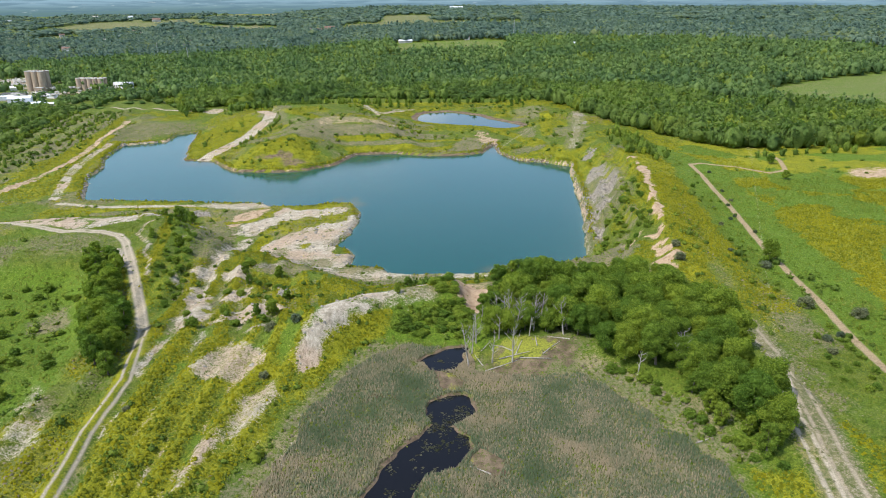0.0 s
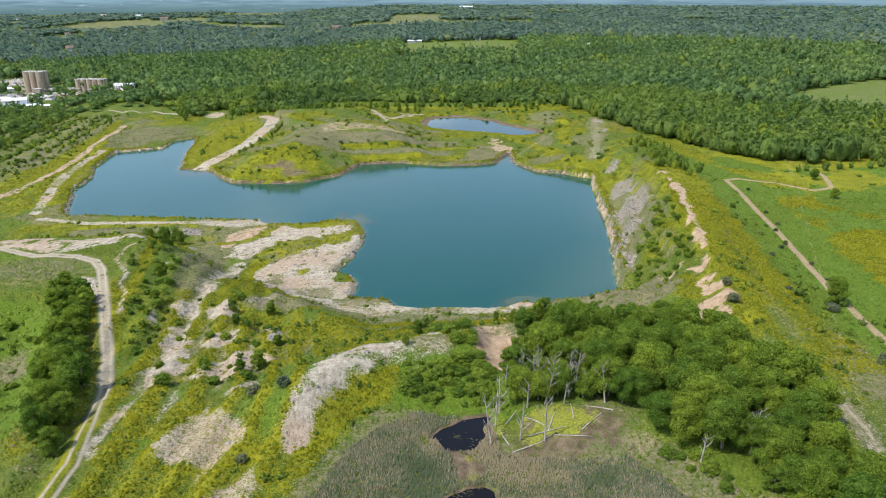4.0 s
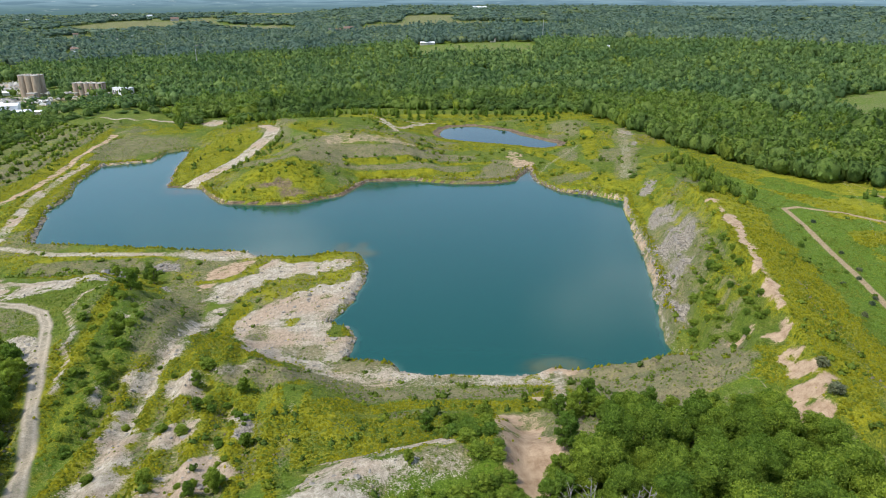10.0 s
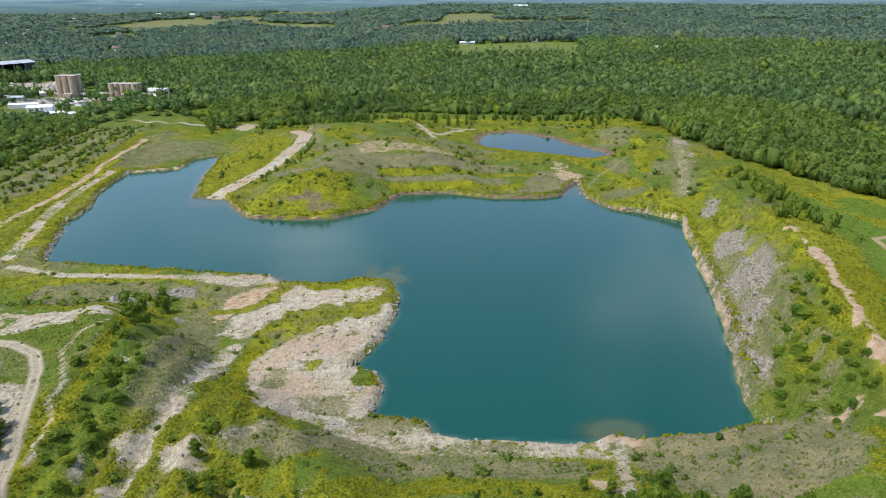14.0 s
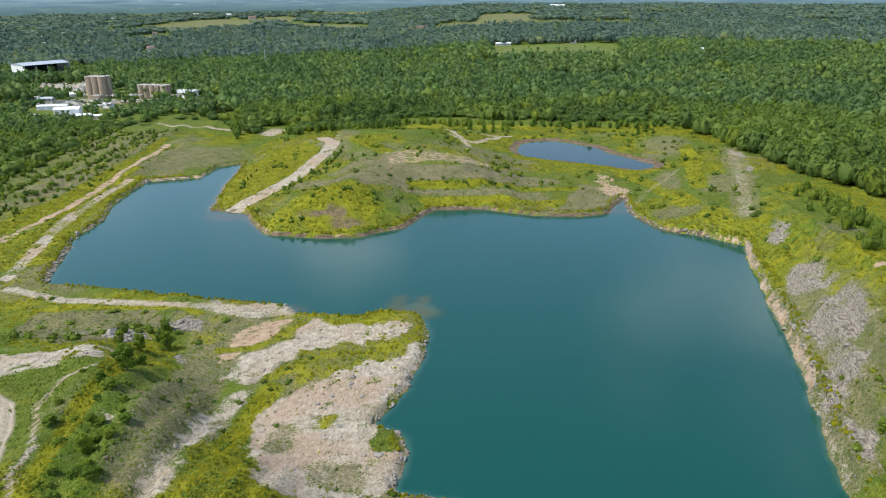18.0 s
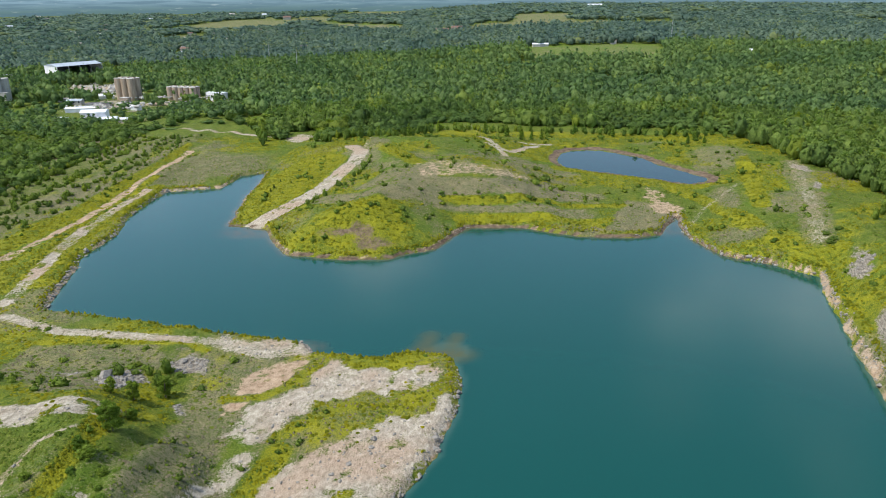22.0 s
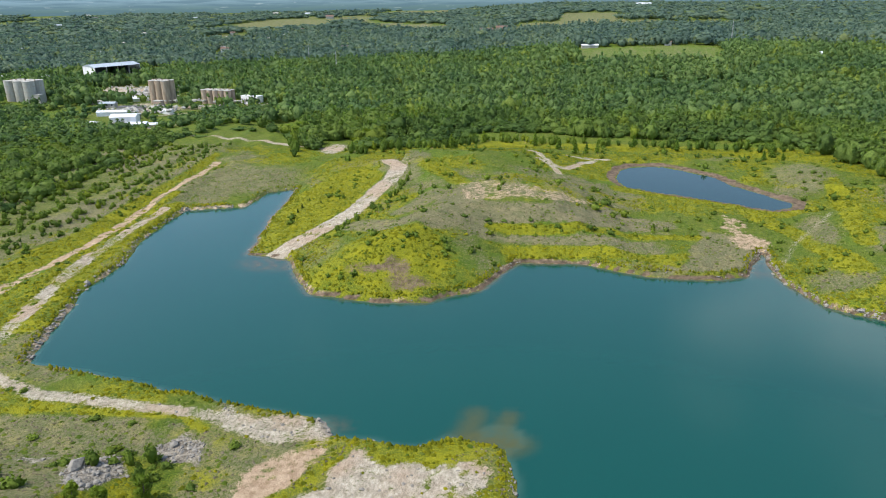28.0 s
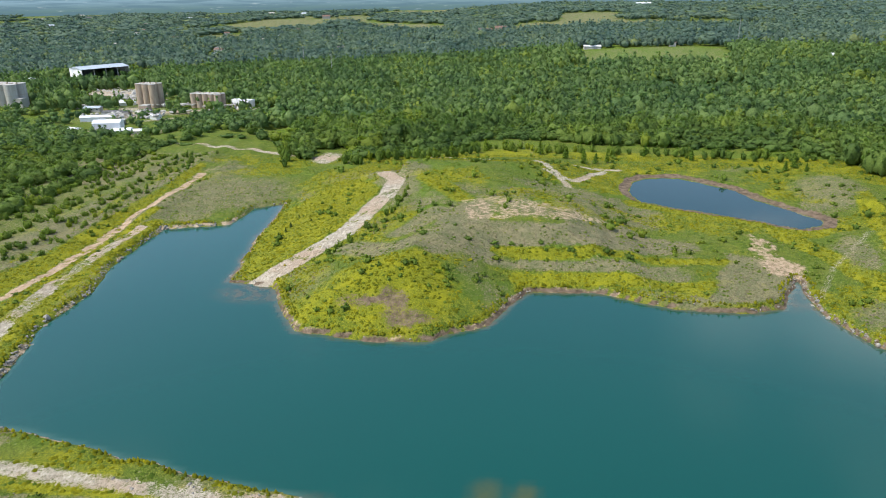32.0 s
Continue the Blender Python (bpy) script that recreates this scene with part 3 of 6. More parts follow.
def masks(x0, y0):
    """What covers the ground: gravel, flowering weeds, straw, clay, rock, lush grass; each 0 to 1."""
    d, dp = lake_dist(x0, y0), poly_dist(x0, y0, POND) + 3.0 * (fbm(x0, y0, 12, 3, 56) - 0.5)
    # ragged outlines
    x = x0 + 6.0 * (fbm(x0, y0, 11, 3, 90) - 0.5) + 4.0 * (fbm(x0, y0, 3.2, 2, 91) - 0.5)
    y = y0 + 6.0 * (fbm(x0, y0, 11, 3, 92) - 0.5) + 4.0 * (fbm(x0, y0, 3.2, 2, 93) - 0.5)
    big, mid, low = fbm(x, y, 30, 4, 9), fbm(x, y, 12, 3, 12), fbm(x, y, 4.5, 3, 14)
    one = np.ones_like(x)
    lx, ly = x0 + 0.16 * (x - x0), y0 + 0.16 * (y - y0)
    core = smooth((720 - y) / 60) * smooth((x + 300) / 60) * smooth((260 - x) / 40)
    gravel, earth, rock, track = 0 * one, 0 * one, 0 * one, 0 * one
    yellow = core * smooth((big - 0.30) / 0.26) * 0.52
    dry = core * smooth((fbm(x, y, 38, 4, 21) - 0.47) / 0.16) * 0.60
    lush = 0.2 + 0.5 * smooth((fbm(x, y, 34, 3, 27) - 0.5) / 0.15)

    def add(m, v):
        np.maximum(m, v, out=m)

    def near(px, py, pts, reach):
        """Which points lie within reach of an outline's box."""
        p = np.array(pts)
        (ax, ay), (bx, by) = p.min(0) - reach, p.max(0) + reach
        return np.flatnonzero((px > ax) & (px < bx) & (py > ay) & (py < by))

    def line(pts, half, soft=2.0):
        out, k = np.zeros(x.shape), near(lx, ly, pts, half + soft)
        out[k] = band(near_line(lx[k], ly[k], pts)[0], half, soft)
        return out

    def area(pts, grow=0.0, soft=3.4):
        out, k = np.zeros(x.shape), near(x, y, pts, abs(grow) + soft)
        out[k] = band(poly_dist(x[k], y[k], pts), grow - 0.4, soft)
        return out

    def straw(v):
        nonlocal dry, yellow
        dry, yellow = np.maximum(dry, v), yellow * (1 - 0.75 * np.clip(v * 1.4, 0, 1))

    def gold(v):
        nonlocal dry, yellow
        dry, yellow = dry * (1 - np.clip(v * 1.3, 0, 1)), np.maximum(yellow, v)

    # southern and western slopes
    add(gravel, area([(-19, 140), (-18, 148), (-17, 154), (-15, 161), (-13, 169), (-11, 180), (-6, 183), (1, 179), (8, 178), (2, 172), (-2, 167), (-6, 162), (-10, 158), (-14, 152), (-16, 145)]) * 0.95)
    add(gravel, area([(-10, 186), (-3, 187), (7, 187), (17, 188), (18, 184), (8, 183), (-4, 183)], 0.0, 1.6) * 0.9)
    add(gravel, area([(2, 169), (8, 177), (18, 180), (20, 178), (15, 174), (9, 170)]) * 0.46)
    straw(area([(0, 167), (8, 178), (19, 181), (21, 178), (16, 173), (8, 168)], 1.0) * 0.66)
    gold(line([(-13, 138), (-9, 151), (0, 160), (9, 166)], 3.4, 4.0) * 0.9)
    # the western track: two worn ruts, wider and barer where it climbs
    rw = near_line(lx, ly, ROAD_W)[0]
    add(track, band(rw, 1.2, 1.4))
    straw(band(rw, 1.2, 1.4) * 0.6)
    add(gravel, line([(-97, 254), (-91, 244), (-86, 236)], 3.0, 3.0) * 0.8)
    add(gravel, line([(-85, 290), (-91, 285), (-91, 273), (-82, 254), (-83, 248), (-78, 239), (-75, 222)], 0.2, 1.1) * 0.8)
    straw(spot(x, y, -118, 268, 22, 14, 0) * 0.5)
    # the second, washed-out track
    strip = near_line(lx, ly, [(-50, 303), (-55, 298), (-57, 285), (-54, 265), (-55, 245), (-56, 232), (-56, 217), (-54, 192), (-55, 170), (-57, 158), (-58, 145)])[0]
    add(gravel, band(strip, 0.2, 1.6) * (0.40 + 0.42 * smooth((mid - 0.38) / 0.2)))
    for pts, gain in (([(-56, 178), (-57, 192), (-58, 203), (-58, 221), (-56, 220), (-55, 214), (-52, 196), (-51, 185), (-53, 178)], 0.85),
                      ([(-58, 232), (-58, 239), (-55, 238), (-53, 230)], 0.8), ([(-62, 236), (-61, 239), (-59, 229)], 0.75),
                      ([(-49, 236), (-45, 237), (-43, 233), (-42, 227), (-45, 226), (-49, 234)], 0.85), ([(-46, 204), (-45, 208), (-40, 211), (-39, 208), (-41, 202), (-44, 200)], 0.85),
                      ([(-41, 178), (-40, 187), (-37, 191), (-33, 193), (-29, 189), (-27, 185), (-31, 181), (-35, 178)], 0.92), ([(-47, 181), (-44, 184), (-42, 182), (-44, 177)], 0.75),
                      ([(-56, 263), (-58, 287), (-55, 300), (-50, 303), (-51, 298), (-54, 283), (-53, 265)], 0.85), ([(-57, 240), (-57, 262), (-52, 258), (-54, 244)], 0.75),
                      ([(-42, 146), (-41, 155), (-37, 158), (-31, 152), (-31, 147), (-34, 140), (-40, 141)], 0.62), ([(-31, 120), (-29, 130), (-24, 135), (-24, 130), (-26, 125), (-30, 116)], 0.6),
                      ([(-86, 152), (-78, 138), (-72, 127), (-70, 118), (-74, 117), (-77, 128)], 0.55)):
        add(gravel, area(pts, 0.5, 2.8) * gain)
    for cx, cy, rx, ry, turn in ((-31, 214, 1.6, 8, 15), (-36, 110, 2.2, 10, -20), (-96, 128, 6, 4, 0), (-108, 150, 2.4, 14, 0), (-66, 225, 1.2, 6, 10), (-30, 170, 1.2, 6, -25), (-74, 270, 2, 1.5, 0)):
        add(gravel, spot(x, y, cx, cy, rx, ry, turn) * 0.72)
    add(rock, spot(x, y, -29, 209, 1.8, 9, 8) * 0.9 + spot(x, y, -36, 240, 8, 2.5, 20) * 0.5)
    # bare stripes in the troughs of the spoil ridges, flowering weeds on their backs
    stripe = furrow(x0, y0) * smooth((-6 - x) / 14) * smooth((x + 68) / 8) * smooth((236 - y) / 24) * smooth((y0 - 80) / 20)
    add(gravel, smooth((-stripe - 0.70) / 0.25) * 0.56 * smooth((mid - 0.40) / 0.15) * smooth((fbm(x, y, 22, 2, 38) - 0.42) / 0.12))
    gold(smooth((stripe - 0.10) / 0.5) * 0.78)
    leaf = smooth((-stripe - 0.15) / 0.4) * smooth((fbm(x, y, 18, 3, 36) - 0.46) / 0.12)
    lush, yellow = np.maximum(lush, 0.9 * leaf), yellow * (1 - 0.6 * leaf)
    # the brink of the western plateau, the lush slope under it, the dry slope beyond
    gold(line([(-70, 200), (-75, 215), (-77, 245), (-80, 270), (-81, 288), (-87, 308)], 1.2, 2.5) * 0.85)
    green = line([(-66, 190), (-70, 209), (-71, 225), (-70, 239), (-71, 259), (-72, 275)], 4.0, 4.0)
    yellow, dry, lush = yellow * (1 - 0.35 * green), dry * (1 - 0.5 * green), np.maximum(lush, 0.8 * green)
    straw(line([(-60, 255), (-64, 285), (-65, 305), (-62, 324)], 5.0, 5.0) * 0.62)
    gold(line([(-44, 303), (-47, 285), (-46, 267), (-39, 258), (-27, 243), (-19, 230)], 2.2, 3.0) * 0.8)
    straw(line([(-35, 236), (-29, 240), (-23, 232), (-16, 243), (-6, 238), (8, 232), (40, 229)], 3.6, 4.0) * 0.72)
    gold(line([(-16, 208), (-4, 218), (12, 222), (40, 214)], 3.5, 5.0) * 0.55)
    plateau = poly_dist(x, y, [(-200, 326), (-160, 318), (-126, 305), (-104, 301), (-86, 306), (-86, 297), (-101, 293), (-116, 284), (-150, 300), (-200, 312)])
    add(gravel, band(plateau, -0.5, 3.5) * smooth((low - 0.30) / 0.2) * 0.9)
    # peninsula and southern shore
    for pts in ([(-58, 309), (-57, 321), (-43, 332), (-40, 346), (-30, 344), (-20, 340), (-6, 342), (-4, 335), (-12, 331), (-24, 331), (-38, 324), (-45, 318), (-46, 312), (-51, 308)],
                [(-40, 273), (-43, 289), (-42, 299), (-31, 305), (-19, 317), (-9, 319), (-3, 327), (-4, 311), (-8, 299), (-13, 288), (-14, 280), (-12, 273), (-6, 273), (-4, 269), (-6, 259), (-25, 252), (-33, 252)]):
        add(gravel, area(pts, 0.4, 2.5) * (0.72 + 0.28 * smooth((low - 0.32) / 0.2)))
    add(gravel, line([(-22, 268), (-25, 257), (-12, 251), (7, 246), (28, 243), (50, 240)], 3.6, 4.5) * 0.76)
    add(gravel, line([(-160, 374), (-134, 363), (-109, 361), (-83, 358), (-60, 349), (-50, 352)], 1.4, 2.0) * 0.75)
    add(gravel, spot(x, y, -50, 355, 9, 5, 0) * 0.9)
    add(earth, area([(-63, 317), (-64, 330), (-58, 334), (-49, 337), (-52, 332), (-59, 325)]) * 0.8 + spot(x, y, -41, 286, 3, 9, 0) * 0.7 + spot(x, y, -22, 300, 12, 12, 0) * 0.36)
    add(earth, spot(x, y, 57, 244, 8, 4, 0) * 0.8)
    straw(area([(-137, 352), (-98, 354), (-84, 344), (-98, 340), (-98, 326), (-94, 311), (-106, 312), (-135, 335)]) * 0.62)
    straw(area([(-72, 330), (-64, 326), (-62, 308), (-58, 296), (-66, 292), (-74, 306)]) * 0.6)
    add(gravel, area([(-78, 361), (-73, 358), (-62, 357), (-50, 358), (-45, 356), (-47, 348), (-56, 350), (-66, 351), (-76, 354)]) * 0.74)
    add(earth, area([(-65, 326), (-62, 337), (-53, 342), (-47, 347), (-46, 344), (-50, 336), (-57, 328)]) * 0.72)
    gold(area([(-32, 341), (-26, 347), (-15, 353), (-13, 348), (-20, 343), (-29, 339)], 0.6) * 0.9)
    gold(line([(-138, 355), (-114, 357), (-88, 357), (-80, 352)], 0.9, 1.6) * 0.85)
    add(rock, area([(-99, 324), (-102, 334), (-95, 338), (-91, 333), (-92, 321)]) * 0.85 + area([(-88, 343), (-84, 348), (-77, 345), (-76, 339), (-84, 341)]) * 0.9)
    thin = np.maximum.reduce([spot(x, y, -20, 264, 9, 5, 0), spot(x, y, -4, 254, 8, 4, 0), spot(x, y, -34, 278, 4, 8, 0), spot(x, y, 24, 241, 9, 3, 0)])
    gravel = gravel * (1 - 0.55 * thin)
    straw(0.8 * thin)
    gone = np.maximum(line([(-65, 324), (-55, 326), (-49, 331), (-44, 341), (-41, 347)], 1.0, 1.8), line([(-46, 309), (-38, 316), (-31, 322), (-14, 322), (-6, 330), (-1, 340)], 1.5, 2.0))
    gone = np.maximum(gone, line([(-34, 345), (-30, 343), (-15, 352), (-3, 351), (0, 340)], 1.0, 1.8))
    gone = np.maximum(gone, spot(x, y, -24, 285, 3.2, 3.2) * 0.9 * (1 - 0.3 * low))
    tuft = smooth((fbm(x0, y0, 2.6, 2, 95) - 0.60) / 0.06) * smooth((fbm(x0, y0, 14, 2, 96) - 0.35) / 0.2)
    add(rock, spot(x, y, -114, 334, 5, 2, 0) * 0.6 + spot(x, y, -74, 318, 2, 3, 0) * 0.7)
    # western shore
    west = near_line(lx, ly, [(-208, 380), (-196, 424), (-192, 459), (-192, 489), (-193, 561), (-197, 640)])[0]
    add(earth, band(west, 2.0, 1.1) * (0.74 + 0.24 * smooth((fbm(x, y, 22, 2, 30) - 0.40) / 0.2)))
    add(gravel, line([(-166, 384), (-177, 434), (-182, 479), (-182, 535)], 2.2, 1.4) * (0.52 + 0.46 * smooth((mid - 0.42) / 0.15)))
    for off, gain in ((-7, 0.85), (-22, 0.8), (-37, 0.7)):
        gold(line([(-203 + off, 400), (-191 + off, 459), (-192 + off, 560), (-199 + off, 660)], 2.4, 2.0) * gain)
    for off in (-14, -30):
        straw(line([(-203 + off, 400), (-191 + off, 459), (-192 + off, 560), (-199 + off, 660)], 2.6, 2.0) * 0.66)
    gold(line([(-168, 400), (-173, 434), (-178, 479), (-179, 545)], 2.2, 2.0) * 0.8)
    straw(area([(-330, 420), (-212, 420), (-206, 560), (-212, 690), (-330, 690)], 0.4, 8) * (0.42 + 0.3 * smooth((big - 0.4) / 0.2)))
    straw(spot(x, y, -160, 600, 34, 36) * 0.58)
    # hill and ramp
    rd = near_line(x0 + 0.16 * (x - x0), y0 + 0.16 * (y - y0), RAMP)[0]
    add(gravel, band(rd, 4.0, 1.4))
    gold(spot(x, y, -47, 458, 27, 24) * 0.68)
    straw(line([(-72, 500), (-55, 486), (-44, 489), (-22, 500), (-10, 503)], 5.0, 5.0) * 0.68)
    straw(line([(-50, 506), (-38, 528), (-20, 510), (10, 511), (40, 516), (70, 526)], 5.0, 4.0) * 0.68)
    straw(area([(-14, 510), (8, 515), (26, 523), (50, 541), (69, 531), (59, 519), (32, 507), (1, 501), (-20, 488), (-28, 497)]) * 0.8)
    straw(area([(-4, 493), (10, 499), (34, 496), (51, 500), (52, 494), (33, 488), (3, 490)]) * 0.7)
    straw(area([(-39, 491), (-31, 534), (-15, 544), (-16, 507), (-27, 488), (-36, 483)]) * 0.7)
    gold(area([(-59, 461), (-57, 469), (-44, 478), (-31, 477), (-27, 460), (-36, 448), (-53, 447)]) * 0.85)
    gold(line([(-10, 498), (20, 500), (46, 507), (84, 510)], 2.2, 2.0) * 0.85)
    straw(line([(-14, 490), (5, 492), (30, 494), (60, 500)], 1.6, 2.0) * 0.68)
    gold(line([(-2, 484), (30, 486), (58, 482), (78, 488)], 2.5, 2.5) * 0.92)
    straw(area([(68, 473), (88, 519), (101, 512), (108, 490), (96, 476), (79, 469), (57, 470)]) * 0.7)
    straw(spot(x, y, 40, 560, 26, 8, -35) * 0.5)
    add(earth, area([(-26, 544), (-10, 551), (6, 544), (20, 546), (38, 541), (22, 530), (-4, 521), (-22, 521)], 0.5, 5.0) * 0.50)
    brown = spot(x, y, -47, 453, 8, 5, 0) * 0.6 + spot(x, y, -40, 445, 11, 4, 5) * 0.58 + spot(x, y, -60, 451, 7, 4, 5) * 0.5
    gold(area([(-124, 566), (-114, 486), (-104, 487), (-84, 525), (-73, 575), (-80, 596), (-100, 604)], -0.6, 4) * 0.76)
    add(gravel, line([(-66, 596), (-58, 602), (-84, 606)], 0.6, 2.5) * 0.5)
    add(gravel, line([(26, 600), (22, 625), (8, 660), (-30, 682), (-60, 686)], 1.4, 2.0) * 0.75 + line([(36, 662), (62, 662)], 1.6, 2.5) * 0.75)
    add(gravel, line([(-290, 728), (-227, 718), (-182, 702), (-150, 690), (-130, 680)], 1.8, 2.0) * 0.85 + spot(x, y, -128, 684, 9, 16) * 0.85)
    add(earth, area([(102, 544), (109, 536), (106, 520), (112, 510), (107, 498), (99, 498), (98, 519)], 0.5, 4.0) * 0.62)
    add(gravel, line([(107, 477), (124, 506), (139, 525), (157, 546)], 0.4, 2.0) * 0.42)
    wet_rim = np.maximum(brown, band(np.abs(dp - 2.2), 2.2, 1.6) * (0.62 + 0.3 * smooth((mid - 0.35) / 0.2)))
    gold(line([(-62, 676), (-20, 706), (40, 702), (110, 696), (160, 684), (192, 655)], 9.0, 9.0) * (0.50 + 0.30 * smooth((mid - 0.4) / 0.2)))
    gold(line([(60, 590), (84, 578), (108, 566), (130, 548), (150, 556)], 4.0, 4.0) * 0.80)
    gold(line([(118, 548), (128, 520), (134, 480), (132, 452), (152, 430)], 4.5, 3.0) * 0.80)
    gold(line([(176, 600), (160, 540), (148, 496)], 3.0, 3.0) * 0.80)
    straw(spot(x, y, 140, 520, 9, 22, -12) * 0.60 + spot(x, y, 168, 620, 18, 26, 0) * 0.58 + spot(x, y, 20, 590, 26, 14, 0) * 0.55 + spot(x, y, -30, 560, 18, 18, 0) * 0.5)
    gold(line([(-50, 590), (-38, 566), (-28, 548)], 4.0, 4.0) * 0.70)
    add(gravel, line([(52, 656), (31, 617), (15, 629)], 1.6, 1.6) * 0.80)
    add(gravel, line([(197, 576), (171, 495), (150, 440)], 2.2, 3.0) * 0.42)
    straw(spot(x, y, 125, 459, 14, 9, 0) * 0.62 + line([(197, 576), (171, 495), (150, 440)], 5, 5) * 0.5)
    # eastern ridge: a tan scarp along its brink, grey rock over the water
    brow = band(near_line(x - 11, y, RIDGE)[0], 9, 7) * smooth((390 - y) / 40) * smooth((y - 170) / 30)
    gold(brow * 0.98)
    straw(line([(132, 250), (124, 222), (117, 196), (110, 172)], 0.6, 5.0) * 0.46)
    add(earth, line([(147, 336), (141, 310), (134, 285), (128, 266), (121, 246), (116, 232)], 0.4, 1.5) * (0.28 + 0.55 * smooth((low - 0.36) / 0.2)))
    for cx, cy, rx, ry, turn in ((139, 297, 1.5, 6, -20), (133, 281, 1.2, 6, -15), (127, 264, 1.6, 6, -20), (120, 244, 2.0, 5, -20), (146, 333, 2.4, 3, 0), (141, 308, 1.5, 8, -15), (136, 288, 1.6, 7, -15), (104, 232, 4, 2, 0), (46, 213, 1.4, 9, 15)):
        add(earth, spot(x, y, cx, cy, rx * 1.15, ry * 1.1, turn) * 0.95)
    add(earth, area([(30, 205), (40, 206), (39, 198), (35, 186), (39, 184), (38, 177), (34, 171), (31, 170), (30, 178), (28, 189)]) * 0.95)
    gold(line([(28, 208), (30, 200), (26, 190)], 1.5, 3.0) * 0.8)
    for pts in ([(105, 224), (112, 227), (113, 220), (110, 219)], [(104, 214), (109, 214), (108, 211), (102, 209)], [(101, 210), (107, 205), (109, 203), (104, 197), (102, 203)],
                [(99, 198), (104, 196), (108, 195), (101, 190), (97, 194)], [(95, 191), (99, 191), (101, 186), (96, 186)]):
        add(earth, area(pts, -0.2, 2.2) * 0.9)
    for cx, cy, rx, ry, turn in ((152, 412, 3, 12, -20), (146, 404, 2, 10, -20), (137, 356, 6, 16, -15), (127, 322, 7, 17, -15), (119, 300, 4, 12, -20), (105, 268, 2.4, 10, -15),
                                 (196, 560, 4, 12, 0), (186, 520, 2.4, 9, -15), (110, 290, 2.4, 9, -15)):
        add(rock, spot(x, y, cx, cy, rx, ry, turn) * (0.55 + 0.4 * smooth((low - 0.35) / 0.2)))
    straw(area([(56, 242), (95, 243), (102, 230), (94, 212), (76, 206), (60, 216)], 0.4, 5) * 0.85)
    add(gravel, line([(56, 242), (52, 226), (48, 212)], 0.8, 2.0) * 0.7)
    gold(line([(-172, 400), (-181, 434), (-187, 479), (-187, 560)], 1.2, 2.0) * 0.8)
    gold(line([(-208, 440), (-201, 490), (-201, 600)], 2.0, 3.0) * 0.75)
    straw(line([(100, 262), (108, 280), (116, 292)], 3.5, 5.0) * 0.6)
    straw(area([(100, 262), (112, 300), (126, 330), (138, 335), (128, 290), (116, 250), (104, 240)]) * 0.6 * smooth((low - 0.35) / 0.2))
    # roads of the meadow
    two, spur = near_line(lx, ly, TWO_TRACK)[0], near_line(lx, ly, SPUR)[0]
    add(gravel, 0.34 * band(two, 2, 4))
    add(track, 0.8 * np.maximum(band(two, 1.6, 1.5), band(spur, 1.2, 1.5)))
    straw(np.maximum(band(two, 2.5, 4.0), band(spur, 2.0, 3.0)) * 0.6)
    add(track, band(near_line(x0, y0, LANE)[0], 0.9, 0.9))
    green = smooth((x - np.interp(y, [60, 190, 260, 330, 400], [112, 124, 142, 162, 184])) / 8) * smooth((430 - y) / 30)
    lush, dry = np.maximum(lush, green), dry * (1 - 0.8 * green)
    inner = green * smooth((x - np.interp(y, [60, 340], [122, 190]) - 4) / 8)
    yellow = yellow * (1 - 0.9 * green) + inner * smooth((fbm(x, y, 20, 4, 41) - 0.40) / 0.12)
    add(earth, spot(x0, y0, 268, 306, 16, 10, 20) * 0.75)
    straw(spot(x, y, -160, 590, 40, 25, 0) * 0.55)
    # bog, hollow and wood
    bog = poly_dist(x, y, MARSH)
    wet = band(bog, 0, 6)
    yellow, dry = yellow * (1 - wet), np.maximum(dry, wet * 0.56)
    gold(area([(-16, 146), (-24, 128), (-32, 100), (-60, 100), (-56, 150), (-40, 165), (-22, 160)], -1.6, 6) * 0.66 * smooth((mid - 0.25) / 0.3))
    pool = bog_dist(x0, y0)
    mud = np.maximum.reduce([band(pool, 0.3, 1.4) * 0.74, 0.60 * spot(x, y, 40, 142, 15, 8, 10), 0.66 * spot(x, y, 16, 134, 5, 6, 0), 0.60 * spot(x, y, 20, 104, 6, 9, 0)])
    mud = np.maximum.reduce([mud, 0.5 * spot(x, y, 2, 129, 6, 3, 0), wet_rim, 0.85 * band(np.abs(d - 0.5), 0.5, 0.7) * smooth((y0 - 425) / 10) * (x0 > -130)])
    scum = np.maximum(0.74 * spot(x, y, 39, 145, 10, 5.5, 10) * (0.45 + 0.55 * smooth((low - 0.36) / 0.14)), 0.52 * band(np.abs(pool - 3.0), 0.8, 1.5) * smooth((fbm(x0, y0, 7, 2, 33) - 0.45) / 0.15))
    yellow, dry = yellow * (1 - scum), np.maximum(dry * (1 - scum), 0.5 * spot(x, y, 44, 143, 16, 9, 20))
    straw(area([(30, 137), (54, 130), (60, 112), (66, 98), (74, 92), (68, 114), (58, 134), (46, 142)]) * 0.62)
    hollow = area([(-150, 250), (-106, 240), (-92, 209), (-82, 179), (-78, 147), (-100, 100), (-170, 120)], 0.4, 8)
    lush, yellow, dry = np.maximum(lush, hollow), yellow * (1 - 0.75 * hollow), dry * (1 - 0.75 * hollow)
    straw(spot(x, y, -101, 205, 7, 11, 0) * 0.66)
    add(rock, spot(x, y, -440, 965, 60, 12) * 0.7)
    clump = area([(28, 156), (48, 134), (67, 116), (77, 95), (93, 126), (100, 173), (91, 203), (49, 190), (26, 177)], 1.4, 5)
    lush, yellow = np.maximum(lush, 0.6 * clump), yellow * (1 - clump)
